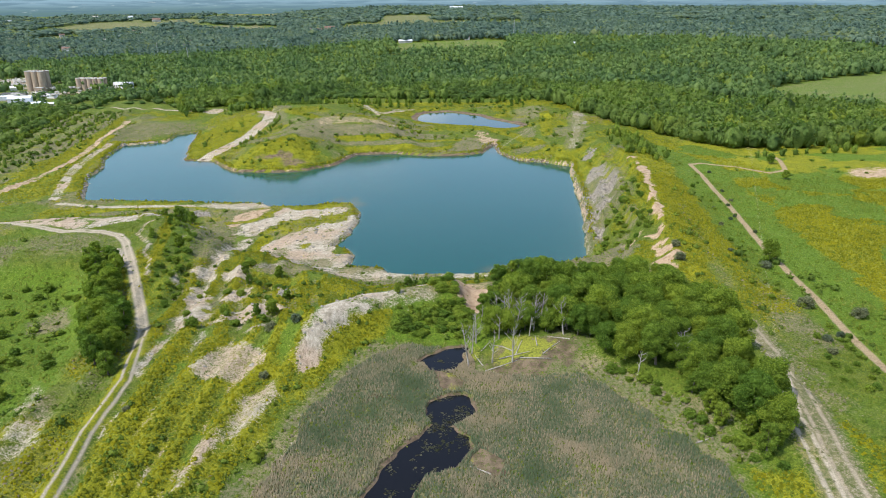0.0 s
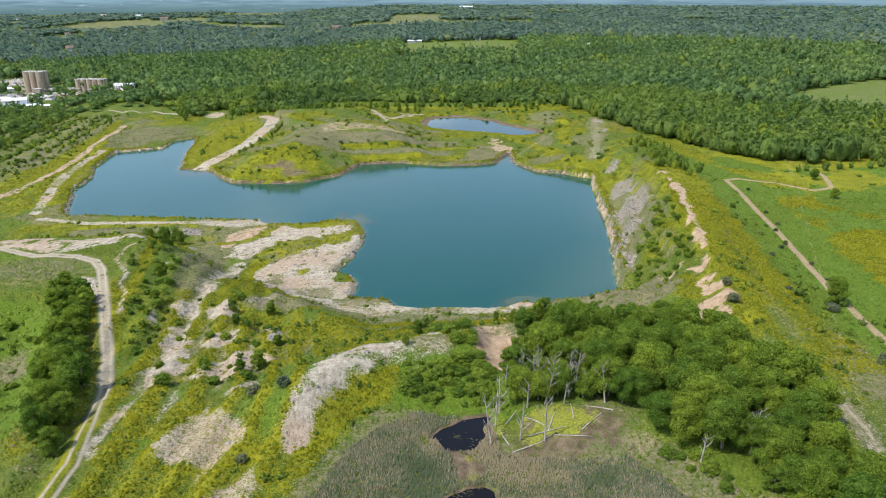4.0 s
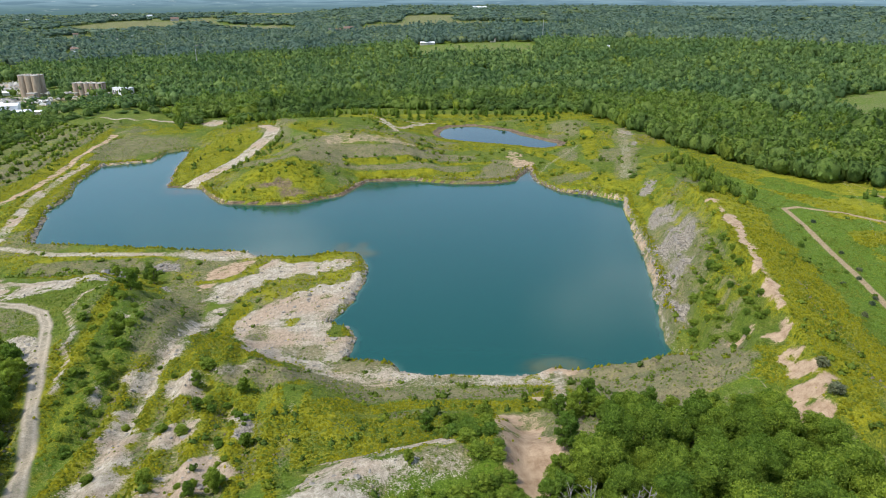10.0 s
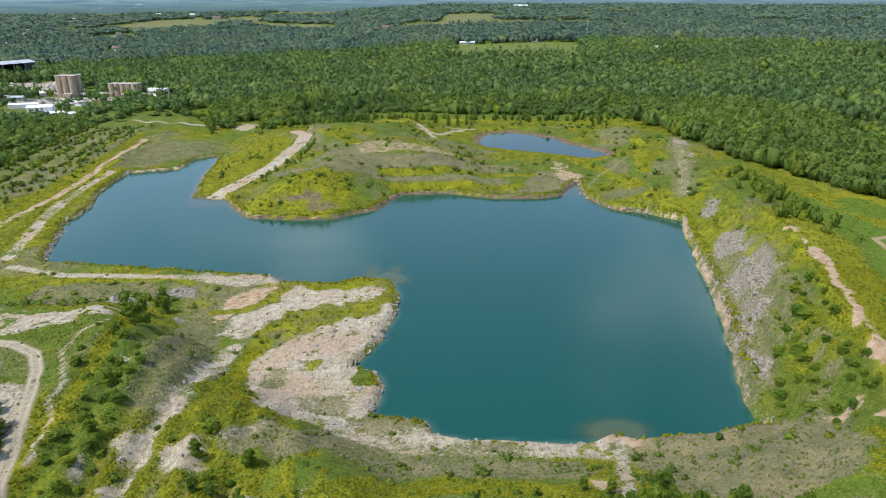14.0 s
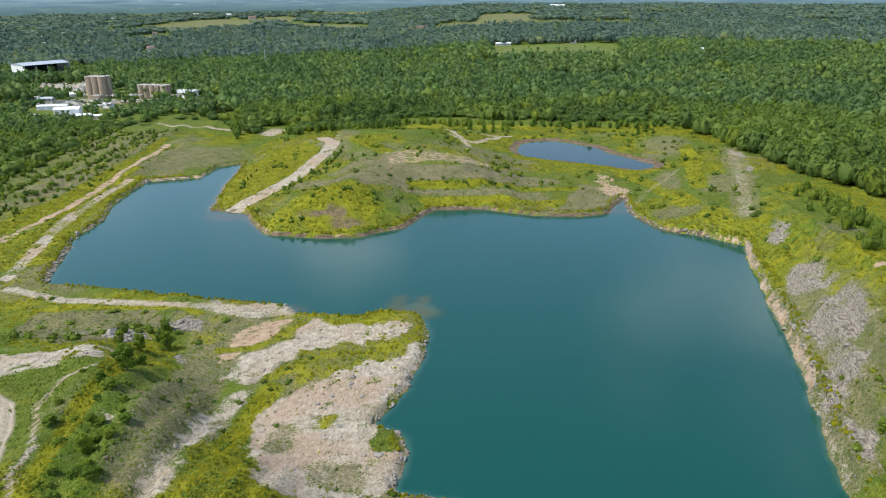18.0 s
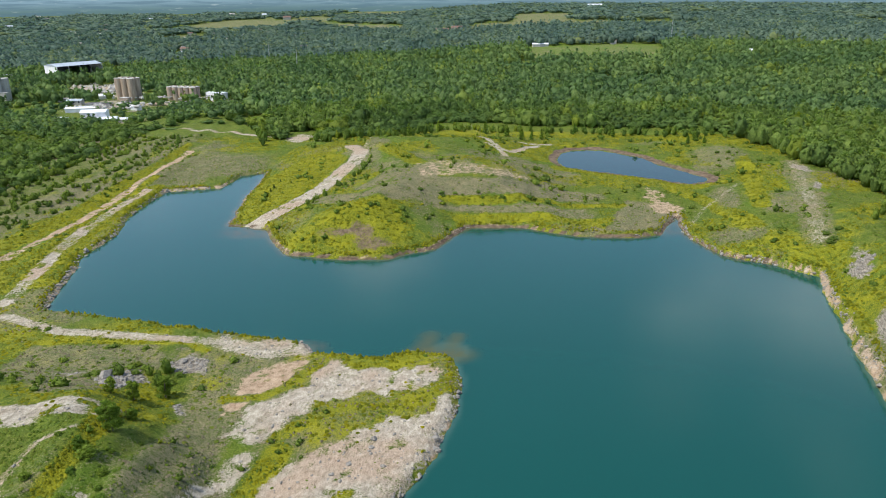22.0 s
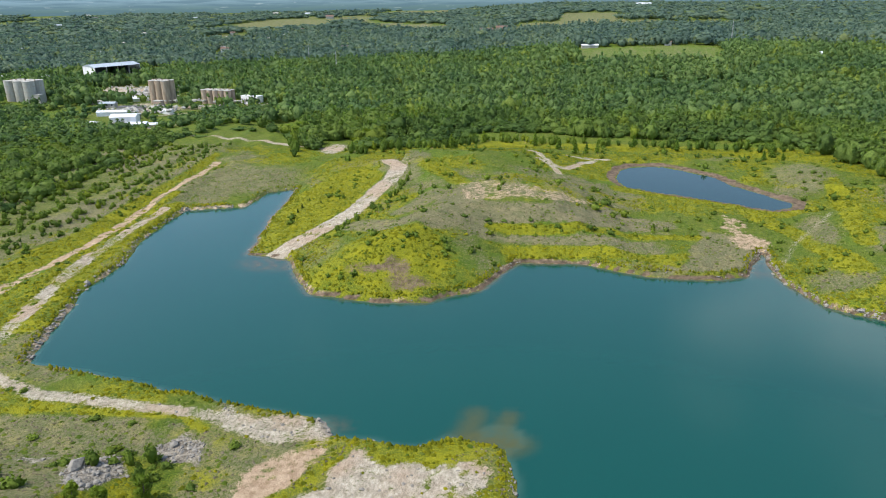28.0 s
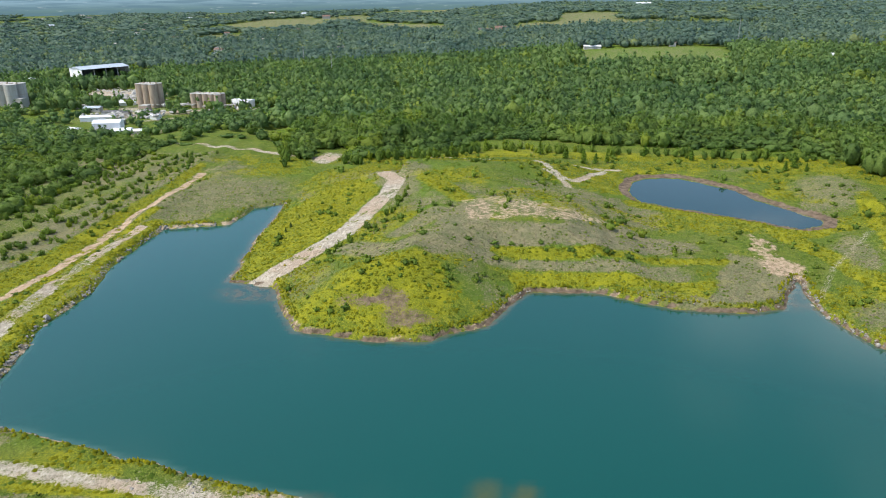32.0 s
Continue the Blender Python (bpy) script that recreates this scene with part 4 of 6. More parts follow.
    leafy_bank = area([(7, 170), (6, 158), (27, 152), (31, 170), (25, 177), (19, 172)], 1.4, 4)
    lush, yellow, dry = np.maximum(lush, leafy_bank), yellow * (1 - 0.8 * leafy_bank), dry * (1 - leafy_bank)
    # a bare rim at the water
    rim = fbm(x0, y0, 16, 3, 97)
    add(earth, band(np.abs(d - 0.6), 0.6, 0.8) * 0.80 * smooth((rim - 0.30) / 0.2) * (y0 > 300))
    add(gravel, band(np.abs(d - 0.6), 0.2, 0.9) * 0.62 * smooth((rim - 0.42) / 0.15))
    bitten = 1 - np.clip(0.92 * gone + 0.55 * tuft, 0, 0.95)
    gravel, earth = gravel * bitten, earth * bitten
    yellow = np.maximum(yellow, gone * 0.72)
    # works and far fields
    add(gravel, np.maximum.reduce([spot(x, y, -345, 792, 52, 18), spot(x, y, -375, 880, 50, 34), spot(x, y, -290, 915, 40, 16), spot(x, y, -340, 905, 26, 12), spot(x, y, -390, 905, 44, 34) * 0.8, spot(x, y, -430, 955, 50, 14), spot(x, y, -290, 925, 34, 16), spot(x, y, -455, 1005, 60, 45) * 0.95]) * smooth((mid - 0.30) / 0.2) * 0.85)
    for cx, cy, rx, ry in ((-560, 1120, 55, 22), (-640, 1085, 60, 18), (-90, 1285, 60, 12), (-290, 1235, 22, 8),
                           (-433, 1285, 30, 9), (-212, 1030, 18, 5), (200, 1355, 60, 8), (517, 1495, 26, 10), (-60, 1820, 120, 26), (-510, 1240, 70, 14), (-385, 690, 40, 8)):
        add(gravel, spot(x, y, cx, cy, rx, ry) * 0.75)
    for pts in (FIELD_N, FIELD_E, FIELD_S, FIELD_FAR):
        f = band(poly_dist(x, y, pts), 0, 8)
        lush = np.maximum(lush, f)
        dry = np.maximum(dry * (1 - f), f * (0.42 + 0.2 * (pts is FIELD_FAR) + 0.3 * (mid - 0.5)))
        yellow = yellow * (1 - f)
    dry = np.maximum(dry, fields_far(x, y) * 0.55)
    track = track * (lake_dist(x0, y0) > 1)
    return np.clip(np.stack([gravel, yellow, dry, earth, rock, lush, mud, scum, track], -1), 0, 1)


FIELD_N = [(90, 1375), (300, 1335), (300, 1240), (258, 1140), (96, 1205)]
FIELD_E = [(480, 620), (455, 690), (500, 760), (600, 800), (760, 830), (760, 640), (560, 590)]
FIELD_S = [(340, 680), (352, 722), (400, 690), (442, 655), (410, 628), (350, 592)]
FIELD_FAR = [(-573, 2840), (-217, 2440), (-150, 2080), (-240, 2080), (-520, 2560)]


def fields_far(x, y):
    return smooth((fbm(x, y * 0.45, 260, 3, 77) - 0.60) / 0.03) * smooth((y - 1750) / 200)


def steps(lo, hi, fine_lo, fine_hi, fine, growth=1.09):
    mid = list(np.arange(fine_lo, fine_hi + 1e-6, fine))
    for sign, end, out in ((-1, lo, mid), (1, hi, mid)):
        s, p, extra = fine, (fine_lo if sign < 0 else fine_hi), []
        while (p > end) if sign < 0 else (p < end):
            s *= growth
            p += sign * s
            extra.append(p)
        mid = (extra[::-1] + mid) if sign < 0 else (mid + extra)
    return np.array(mid)


gx = steps(-4600, 4600, -190, 215, 1.4)
ys = list(np.arange(82, 400, 1.25)) + list(np.arange(400, 720, 2.1))
gy = steps(-900, 4900, 82, 720, 1.9, 1.07)
gy = np.concatenate([gy[gy < 82], np.array(ys), gy[gy > 719.5]])
GX, GY = np.meshgrid(gx, gy)
GZ = height(GX, GY)
nx, ny = len(gx), len(gy)
idx = np.arange(nx * ny).reshape(ny, nx)
quads = np.stack([idx[:-1, :-1], idx[:-1, 1:], idx[1:, 1:], idx[1:, :-1]], -1).reshape(-1, 4)
ground_mesh = mesh_np("ground", np.stack([GX, GY, GZ], -1).reshape(-1, 3), quads, M_GROUND, True)
cover = masks(GX.ravel(), GY.ravel())
for key, part_of in (("cover_a", cover[:, [0, 1, 2, 6]]), ("cover_b", cover[:, [3, 4, 5, 7]]), ("cover_c", np.stack([beside(GX.ravel(), GY.ravel(), p) for p in (ROAD_W, LANE, TWO_TRACK, SPUR)], -1))):
    a = ground_mesh.attributes.new(key, "FLOAT_COLOR", "POINT")
    a.data.foreach_set("color", part_of.astype(np.float32).ravel())
ground = tagged(new("ground", ground_mesh), "rolling quarry land with weeds, gravel and bare rock", "ground", kind="structure")


def water_sheet(name, x0, y0, x1, y1, z, step, material, label, attribute=False):
    wx, wy = np.meshgrid(np.arange(x0, x1 + step, step), np.arange(y0, y1 + step, step))
    i = np.arange(wx.size).reshape(wx.shape)
    q = np.stack([i[:-1, :-1], i[:-1, 1:], i[1:, 1:], i[1:, :-1]], -1).reshape(-1, 4)
    me = mesh_np(name, np.stack([wx, wy, np.full_like(wx, z)], -1).reshape(-1, 3), q, material, True)
    if attribute:
        fx, fy = wx.ravel(), wy.ravel()
        depth = -height(fx, fy)
        silt = np.maximum.reduce([0.6 * band(near_line(fx, fy, [(-10, 352), (-12, 358), (-10, 367)])[0], 0.6, 5.0), 0.6 * band(near_line(fx, fy, [(-5, 350), (-1, 367)])[0], 0.8, 3.5), 0.85 * spot(fx, fy, -6, 355, 10, 6), 0.6 * spot(fx, fy, 57, 250, 9, 5)])
        red = 0.85 * smooth((1.5 - depth) / 1.4) * smooth((fy - 425) / 20) * (fx > -140)
        red = np.maximum.reduce([red, 0.6 * spot(fx, fy, -102, 470, 14, 8), 0.45 * spot(fx, fy, 96, 476, 14, 6), 0.45 * spot(fx, fy, -50, 358, 7, 4)])
        col = np.stack([smooth((1.5 - depth) / 1.5) ** 1.5, silt, red, 1 + 0 * silt], -1)
        me.attributes.new("depth", "FLOAT_COLOR", "POINT").data.foreach_set("color", col.astype(np.float32).ravel())
    return tagged(new(name, me), label, "water", kind="structure")


water_sheet("water", -180, 238, 150, 592, 0.0, 2.0, M_LAKE, "still teal-blue quarry lake water", True)
water_sheet("pond_water", 50, 545, 160, 660, POND_Z, 4.0, M_POND, "small still blue-grey pond water")
water_sheet("bog_water", -12, 84, 30, 155, BOG_Z, 4.0, M_BOG, "dark still bog water among the reeds")

# ---------------------------------------------------------------- woods
NORTH_EDGE = [(-900, 600), (-420, 640), (-320, 668), (-256, 700), (-225, 745), (-176, 715), (-132, 672), (-99, 664), (-59, 694), (-23, 744), (69, 738), (154, 722), (204, 672), (900, 600)]
EAST_EDGE = [(360, 2000), (374, 262), (385, 240), (424, 222), (458, 216), (500, 206), (578, 201), (660, 197), (700, 190)]


# far houses: place, turn and scale
r = np.random.default_rng(55)
HOUSES = [(r.uniform(-1250, -330), r.uniform(1420, 2250), r.uniform(-30, 30), 1.0) for _ in range(58)]
HOUSES += [(r.uniform(-2200, -500), r.uniform(2300, 3500), r.uniform(-30, 30), 2.0) for _ in range(16)]


def wooded(x, y):
    """How densely trees stand, 0 to 1."""
    north = y > np.interp(x, [p[0] for p in NORTH_EDGE], [p[1] for p in NORTH_EDGE]) + 14 * (vnoise(x, y, 30, 3) - 0.5)
    east = (x > np.interp(y, [p[0] for p in EAST_EDGE], [p[1] for p in EAST_EDGE]) + 10 * (vnoise(x, y, 25, 4) - 0.5)) & (y > 364)
    w = (north | east).astype(float)
    for pts in (FIELD_N, FIELD_E, FIELD_S, FIELD_FAR):
        w = w * (poly_dist(x, y, pts) > 2)
    for cx, cy, rx, ry, keep in ((-385, 870, 95, 75, 0.16), (-350, 800, 60, 22, 0.05), (-400, 960, 70, 30, 0.15), (-455, 1005, 60, 46, 0.08), (-388, 876, 26, 14, 0.1), (-420, 948, 30, 10, 0.05), (-370, 905, 26, 12, 0.1), (-386, 928, 18, 12, 0), (-322, 926, 26, 11, 0), (-545, 1108, 62, 44, 0.03), (-640, 1085, 80, 30, 0.1), (-90, 1280, 62, 20, 0), (-290, 1232, 24, 14, 0), (-433, 1282, 30, 14, 0),
                                 (-212, 1028, 18, 8, 0), (517, 1495, 24, 10, 0), (-60, 1820, 120, 28, 0.15), (-510, 1236, 70, 18, 0.1), (-128, 682, 15, 24, 0), (-200, 708, 60, 6, 0), (-530, 912, 46, 34, 0.08), (-338, 790, 36, 17, 0), (-290, 920, 34, 18, 0.03), (-225, 752, 85, 32, 0.14)):
        w = np.where(np.hypot((x - cx) / rx, (y - cy) / ry) < 1, np.minimum(w, keep), w)
    w = w * (1 - fields_far(x, y))
    w = w * (0.25 + 0.75 * smooth((vnoise(x, y, 90, 8) - 0.12) / 0.1))
    scrub = (x < -258) & (y > 430) & (y < 705)
    rows = smooth((vnoise(x * 1.0 + 0.1 * y, y * 0.2, 16, 6) - 0.45) / 0.2)
    return np.where(scrub & (w < 0.1), 0.45 + 0.55 * rows * smooth((-262 - x) / 30), w)


def canopy(level, count, seed, rough):
    """Bumpy tree crowns without their undersides."""
    r = np.random.default_rng(seed)
    v, f = ico(level)
    keep = v[f].mean(1)[:, 2] > -0.62
    f = f[keep]
    used = np.unique(f)
    remap = np.zeros(len(v), int)
    remap[used] = np.arange(len(used))
    v, f = v[used], remap[f]
    out = []
    for _ in range(count):
        lobes = r.normal(size=(9, 3))
        lobes[:, 2] = np.abs(lobes[:, 2])
        lobes /= np.linalg.norm(lobes, axis=1)[:, None]
        near = (v @ lobes.T).max(1)
        k = 0.70 + 0.42 * smooth((near - 0.70) / 0.28) + r.uniform(-rough, rough, len(v))
        p = v * k[:, None]
        p[:, 2] = p[:, 2] * 0.60 + 0.40
        out.append(p)
    return out, f


def leafy(models, faces, cards, size, seed):
    """The same crowns with loose leaf clumps standing out all over them."""
    r = np.random.default_rng(seed)
    out = []
    for m in models:
        nrm = r.normal(size=(cards, 3))
        nrm[:, 2] = np.abs(nrm[:, 2]) * 1.1 + 0.05
        nrm /= np.linalg.norm(nrm, axis=1)[:, None]
        near = np.argmax(nrm @ ((m - (0, 0, 0.4)) / np.array([1, 1, 0.6])).T, 1)
        at = m[near] + nrm * np.array([1, 1, 0.6]) * r.uniform(-0.06, 0.12, (cards, 1)) + r.normal(size=(cards, 3)) * 0.10 * np.array([1, 1, 0.5])
        tilt = nrm + r.normal(size=(cards, 3)) * 0.28 + (0, 0, 0.25)
        tilt /= np.linalg.norm(tilt, axis=1)[:, None]
        u = np.cross(tilt, r.normal(size=(cards, 3)))
        u /= np.linalg.norm(u, axis=1)[:, None]
        w = np.cross(tilt, u)
        k = size * r.uniform(0.6, 1.3, (cards, 1))
        flat = np.array([1, 1, 0.75])
        quad = np.stack([at - u * k * flat, at - w * k * 0.8 * flat, at + u * k * flat, at + w * k * 0.8 * flat], 1).reshape(-1, 3)
        out.append(np.concatenate([m * (0.88, 0.88, 0.92), quad]))
    q = np.arange(cards)[:, None] * 4 + len(models[0])
    return out, np.concatenate([faces, np.concatenate([q, q + 1, q + 2], 1), np.concatenate([q, q + 2, q + 3], 1)])


def plant(name, xs, ys, radius, tall, models, faces, material, label, seed):
    r = np.random.default_rng(seed)
    zs = height(xs, ys)
    pick, turn = r.integers(0, len(models), len(xs)), r.uniform(0, 2 * math.pi, len(xs))
    base = np.stack(models)[pick]
    c, s = np.cos(turn)[:, None], np.sin(turn)[:, None]
    squash = r.uniform(0.85, 1.2, len(xs))[:, None]
    px, py = base[:, :, 0] * radius[:, None] * squash, base[:, :, 1] * radius[:, None] / squash
    v = np.stack([px * c - py * s + xs[:, None], px * s + py * c + ys[:, None], base[:, :, 2] * tall[:, None] + zs[:, None] - 0.5], -1)
    n = base.shape[1]
    f = faces[None] + (np.arange(len(xs)) * n)[:, None, None]
    me = mesh_np(name, v.reshape(-1, 3), f.reshape(-1, 3), material, True)
    tint = np.stack([r.random(len(xs)), r.random(len(xs)), 0 * xs, 1 + 0 * xs], -1)
    me.attributes.new("tint", "FLOAT_COLOR", "POINT").data.foreach_set("color", np.repeat(tint, n, 0).astype(np.float32).ravel())
    return tagged(new(name, me), label, "woodland", kind="stuff")


def ring(r0, r1, spacing, seed, lo=50, hi=132):
    """Places on a loose grid between two distances from the camera's way, within its view."""
    r = np.random.default_rng(seed)
    a = np.arange(-r1, r1, spacing)
    px, py = np.meshgrid(a, np.arange(-100, r1 + 260, spacing))
    px = px.ravel() + r.uniform(-0.46, 0.46, px.size) * spacing
    py = py.ravel() + r.uniform(-0.46, 0.46, py.size) * spacing
    far = np.hypot(px, py - 200)
    ang = np.degrees(np.arctan2(py - 40, px))
    ok = (far > r0) & (far <= r1) & (ang > lo) & (ang < hi)
    px, py, far = px[ok], py[ok], far[ok]
    ok = r.random(len(px)) < wooded(px, py)
    return px[ok], py[ok], far[ok]


near_models, near_faces = leafy(*canopy(2, 10, 1, 0.14), 130, 0.14, 5)
mid_models, mid_faces = leafy(*canopy(1, 12, 2, 0.12), 46, 0.20, 8)
far_models, far_faces = leafy(*canopy(1, 10, 3, 0.12), 14, 0.27, 7)
shrub_models, shrub_faces = leafy(*canopy(1, 12, 2, 0.12), 40, 0.24, 6)
r0 = np.random.default_rng(19)
for name, lo, hi, gap, models, faces, material, label in (
        ("forest_edge", 120, 620, 7.6, near_models, near_faces, M_FOREST_EDGE, "broad-leaved green woodland edge round the quarry"),
        ("forest", 620, 1150, 8.6, mid_models, mid_faces, M_FOREST, "dense green broad-leaved forest beyond the quarry"),
        ("forest_far", 1150, 2000, 11.5, far_models, far_faces, M_FOREST_HAZED, "distant green forest on rolling hills"),
        ("forest_horizon", 2000, 3900, 27.0, far_models, far_faces, M_FOREST_HAZED, "hazy wooded country towards the horizon")):
    wx, wy, wd = ring(lo, hi, gap, int(lo) + 1, 14 if lo < 600 else 48, 150 if lo < 600 else 134)
    for hx, hy, _, _ in HOUSES:
        free = ~((np.abs(wx - hx) < 13) & (wy > hy - 34) & (wy < hy + 10))
        wx, wy = wx[free], wy[free]
    grown = r0.lognormal(0, 0.20, len(wx))
    size = grown * gap * 0.64
    tall = grown ** 0.7 * r0.uniform(0.85, 1.2, len(wx)) * np.minimum(12.5, 1.25 * gap + 1.5)
    edge = wy - np.interp(wx, [p[0] for p in NORTH_EDGE], [p[1] for p in NORTH_EDGE])
    young = (wx < -210) & (wy < 900)
    tall = tall * np.where((edge > 0) & (edge < 60) & (wx < 205), 0.42 + 0.58 * smooth(edge / 60), 1.0)
    size, tall = np.where(young, size * 0.85, size), np.where(young, tall * 0.6, tall)
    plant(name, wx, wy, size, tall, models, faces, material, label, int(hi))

# the blue distance beyond the last woods: a glowing backdrop, its haze painted in
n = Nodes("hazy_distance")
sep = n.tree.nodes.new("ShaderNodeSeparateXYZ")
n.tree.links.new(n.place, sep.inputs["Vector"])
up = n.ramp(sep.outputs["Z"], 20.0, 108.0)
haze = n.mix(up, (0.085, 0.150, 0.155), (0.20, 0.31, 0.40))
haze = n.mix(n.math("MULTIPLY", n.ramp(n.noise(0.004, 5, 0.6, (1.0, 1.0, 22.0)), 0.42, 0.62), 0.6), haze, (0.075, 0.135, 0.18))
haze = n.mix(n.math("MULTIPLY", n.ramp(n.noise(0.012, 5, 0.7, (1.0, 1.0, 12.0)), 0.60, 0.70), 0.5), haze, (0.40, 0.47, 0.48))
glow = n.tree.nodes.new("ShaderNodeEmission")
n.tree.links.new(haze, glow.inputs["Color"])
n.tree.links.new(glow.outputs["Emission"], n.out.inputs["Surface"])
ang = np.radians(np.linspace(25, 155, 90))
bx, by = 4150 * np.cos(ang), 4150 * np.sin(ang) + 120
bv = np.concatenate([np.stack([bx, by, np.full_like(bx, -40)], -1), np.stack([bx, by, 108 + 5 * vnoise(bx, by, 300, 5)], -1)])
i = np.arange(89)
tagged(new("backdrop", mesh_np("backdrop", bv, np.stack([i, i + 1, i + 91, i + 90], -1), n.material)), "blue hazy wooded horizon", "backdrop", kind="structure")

# ---------------------------------------------------------------- single trees and bushes
def leaf_crown(name, seed, lobes, leaves, leaf, material, core=0.64):
    """A crown of leafy clumps: lobes are (x, y, z, radius)."""
    r = np.random.default_rng(seed)
    cv, cf = ico(1)
    verts, faces, base = [], [], 0
    per = max(14, leaves // len(lobes))
    tri = []
    for lx, ly, lz, lr in lobes:
        k = core * (1 + r.uniform(-0.25, 0.25, len(cv)))
        p = cv * k[:, None] * lr * np.array([1, 1, 0.85]) + (lx, ly, lz)
        verts.append(p)
        tri.append(cf + base)
        base += len(p)
        nrm = r.normal(size=(per, 3))
        nrm[:, 2] = nrm[:, 2] * 0.8 + 0.25
        nrm /= np.linalg.norm(nrm, axis=1)[:, None]
        at = nrm * (lr * r.uniform(0.74, 1.12, per))[:, None] * np.array([1, 1, 0.85]) + (lx, ly, lz)
        tilt = nrm + r.normal(size=(per, 3)) * 0.75
        tilt /= np.linalg.norm(tilt, axis=1)[:, None]
        u = np.cross(tilt, r.normal(size=(per, 3)))
        u /= np.linalg.norm(u, axis=1)[:, None]
        w = np.cross(tilt, u)
        size = (leaf * r.uniform(0.6, 1.25, per))[:, None]
        a, b = at - u * size, at + u * size * 0.9
        c, d = at + w * size * 0.6 + tilt * size * 0.25, at - w * size * 0.6 + tilt * size * 0.15
        verts.append(np.stack([a, d, b, c], 1).reshape(-1, 3))
        q = np.arange(per)[:, None] * 4 + base
        tri += [np.concatenate([q, q + 1, q + 3], 1), np.concatenate([q + 1, q + 2, q + 3], 1)]
        base += per * 4
    return mesh_np(name, np.concatenate(verts), np.concatenate(tri), material)


def make_tree(name, seed, tall, wide, leaves, leaf, material, label, category, slim=False, clear=0.22, group=""):
    r = np.random.default_rng(seed)
    root = empty(name, Matrix.Identity(4), label, category, group)
    pieces, lobes = [], []
    lean = r.uniform(-0.05, 0.05, 2) * tall
    spine = [(0, 0, -0.4), (lean[0] * 0.3, lean[1] * 0.3, tall * 0.3), (lean[0], lean[1], tall * 0.62), (lean[0] * 1.3, lean[1] * 1.3, tall * 0.9)]
    w = tall * 0.02 + 0.03
    pieces.append(tube(spine, [w * 1.4, w, w * 0.6, w * 0.15], 6))
    n = 12 if slim else 20
    for k in range(n):
        t = (k + 0.5) / n
        a = k * 2.4 + r.uniform(-0.4, 0.4)
        if slim:
            z, rad = tall * (clear + (1 - clear) * t * 0.93), wide * 0.5 * (1.05 - t) ** 0.75
            reach, lr = rad * 0.35, max(0.3, rad * 0.8)
        else:
            z = tall * (clear + (0.93 - clear) * t ** 0.85)
            rad = wide * 0.5 * math.sqrt(max(0.05, 1 - ((t - 0.38) / 0.68) ** 2))
            reach, lr = rad * r.uniform(0.32, 0.84), wide * r.uniform(0.14, 0.24)
        px, py = lean[0] * t + reach * math.cos(a), lean[1] * t + reach * math.sin(a)
        lobes.append((px, py, z, lr))
        if k % 3 == 0:
            z0 = max(tall * 0.12, z - reach * 0.9)
            pieces.append(tube([(lean[0] * t * 0.7, lean[1] * t * 0.7, z0), (px * 0.6, py * 0.6, (z + z0) / 2), (px, py, z)], [w * 0.5, w * 0.3, w * 0.1], 5))
    v, f = join(pieces)
    part("trunk", mesh_np("trunk", v, f, M_BARK, True), root)
    part("crown", leaf_crown("crown", seed + 1, lobes, leaves, leaf, material), root)
    return root


def make_snag(seed, tall, label):
    """A dead tree: a bare trunk with broken limbs and twigs."""
    r = np.random.default_rng(seed)
    root = empty("dead_tree", Matrix.Identity(4), label, "dead tree", "dead trees in the bog")
    lean = r.uniform(-0.12, 0.12, 2) * tall
    trunk = tube([(0, 0, -0.5), (lean[0] * 0.4, lean[1] * 0.4, tall * 0.4), (lean[0], lean[1], tall)], [0.2, 0.15, 0.04], 7)
    part("trunk", mesh_np("trunk", *trunk, M_SNAG, True), root)
    for k in range(int(r.integers(7, 12))):
        t = r.uniform(0.3, 0.95)
        a, ln = r.uniform(0, 6.28), tall * r.uniform(0.16, 0.38) * (1.15 - t * 0.7)
        p = Vector((lean[0] * t, lean[1] * t, tall * t))
        q = p + Vector((math.cos(a) * ln * 0.6, math.sin(a) * ln * 0.6, ln * 0.55))
        e = q + Vector((math.cos(a + 0.4) * ln * 0.4, math.sin(a + 0.4) * ln * 0.4, ln * 0.5))
        twigs = [tube([p, q, e], [0.07, 0.045, 0.012], 5)]
        for _ in range(5):
            s = p.lerp(e, r.uniform(0.4, 0.95))
            dvec = Vector(r.uniform(-1, 1, 3)) + Vector((0, 0, 0.6))
            twigs.append(tube([s, s + dvec * ln * 0.3], [0.025, 0.008], 4))
        part("branch", mesh_np("branch", *join(twigs), M_SNAG, True), root)
    return root


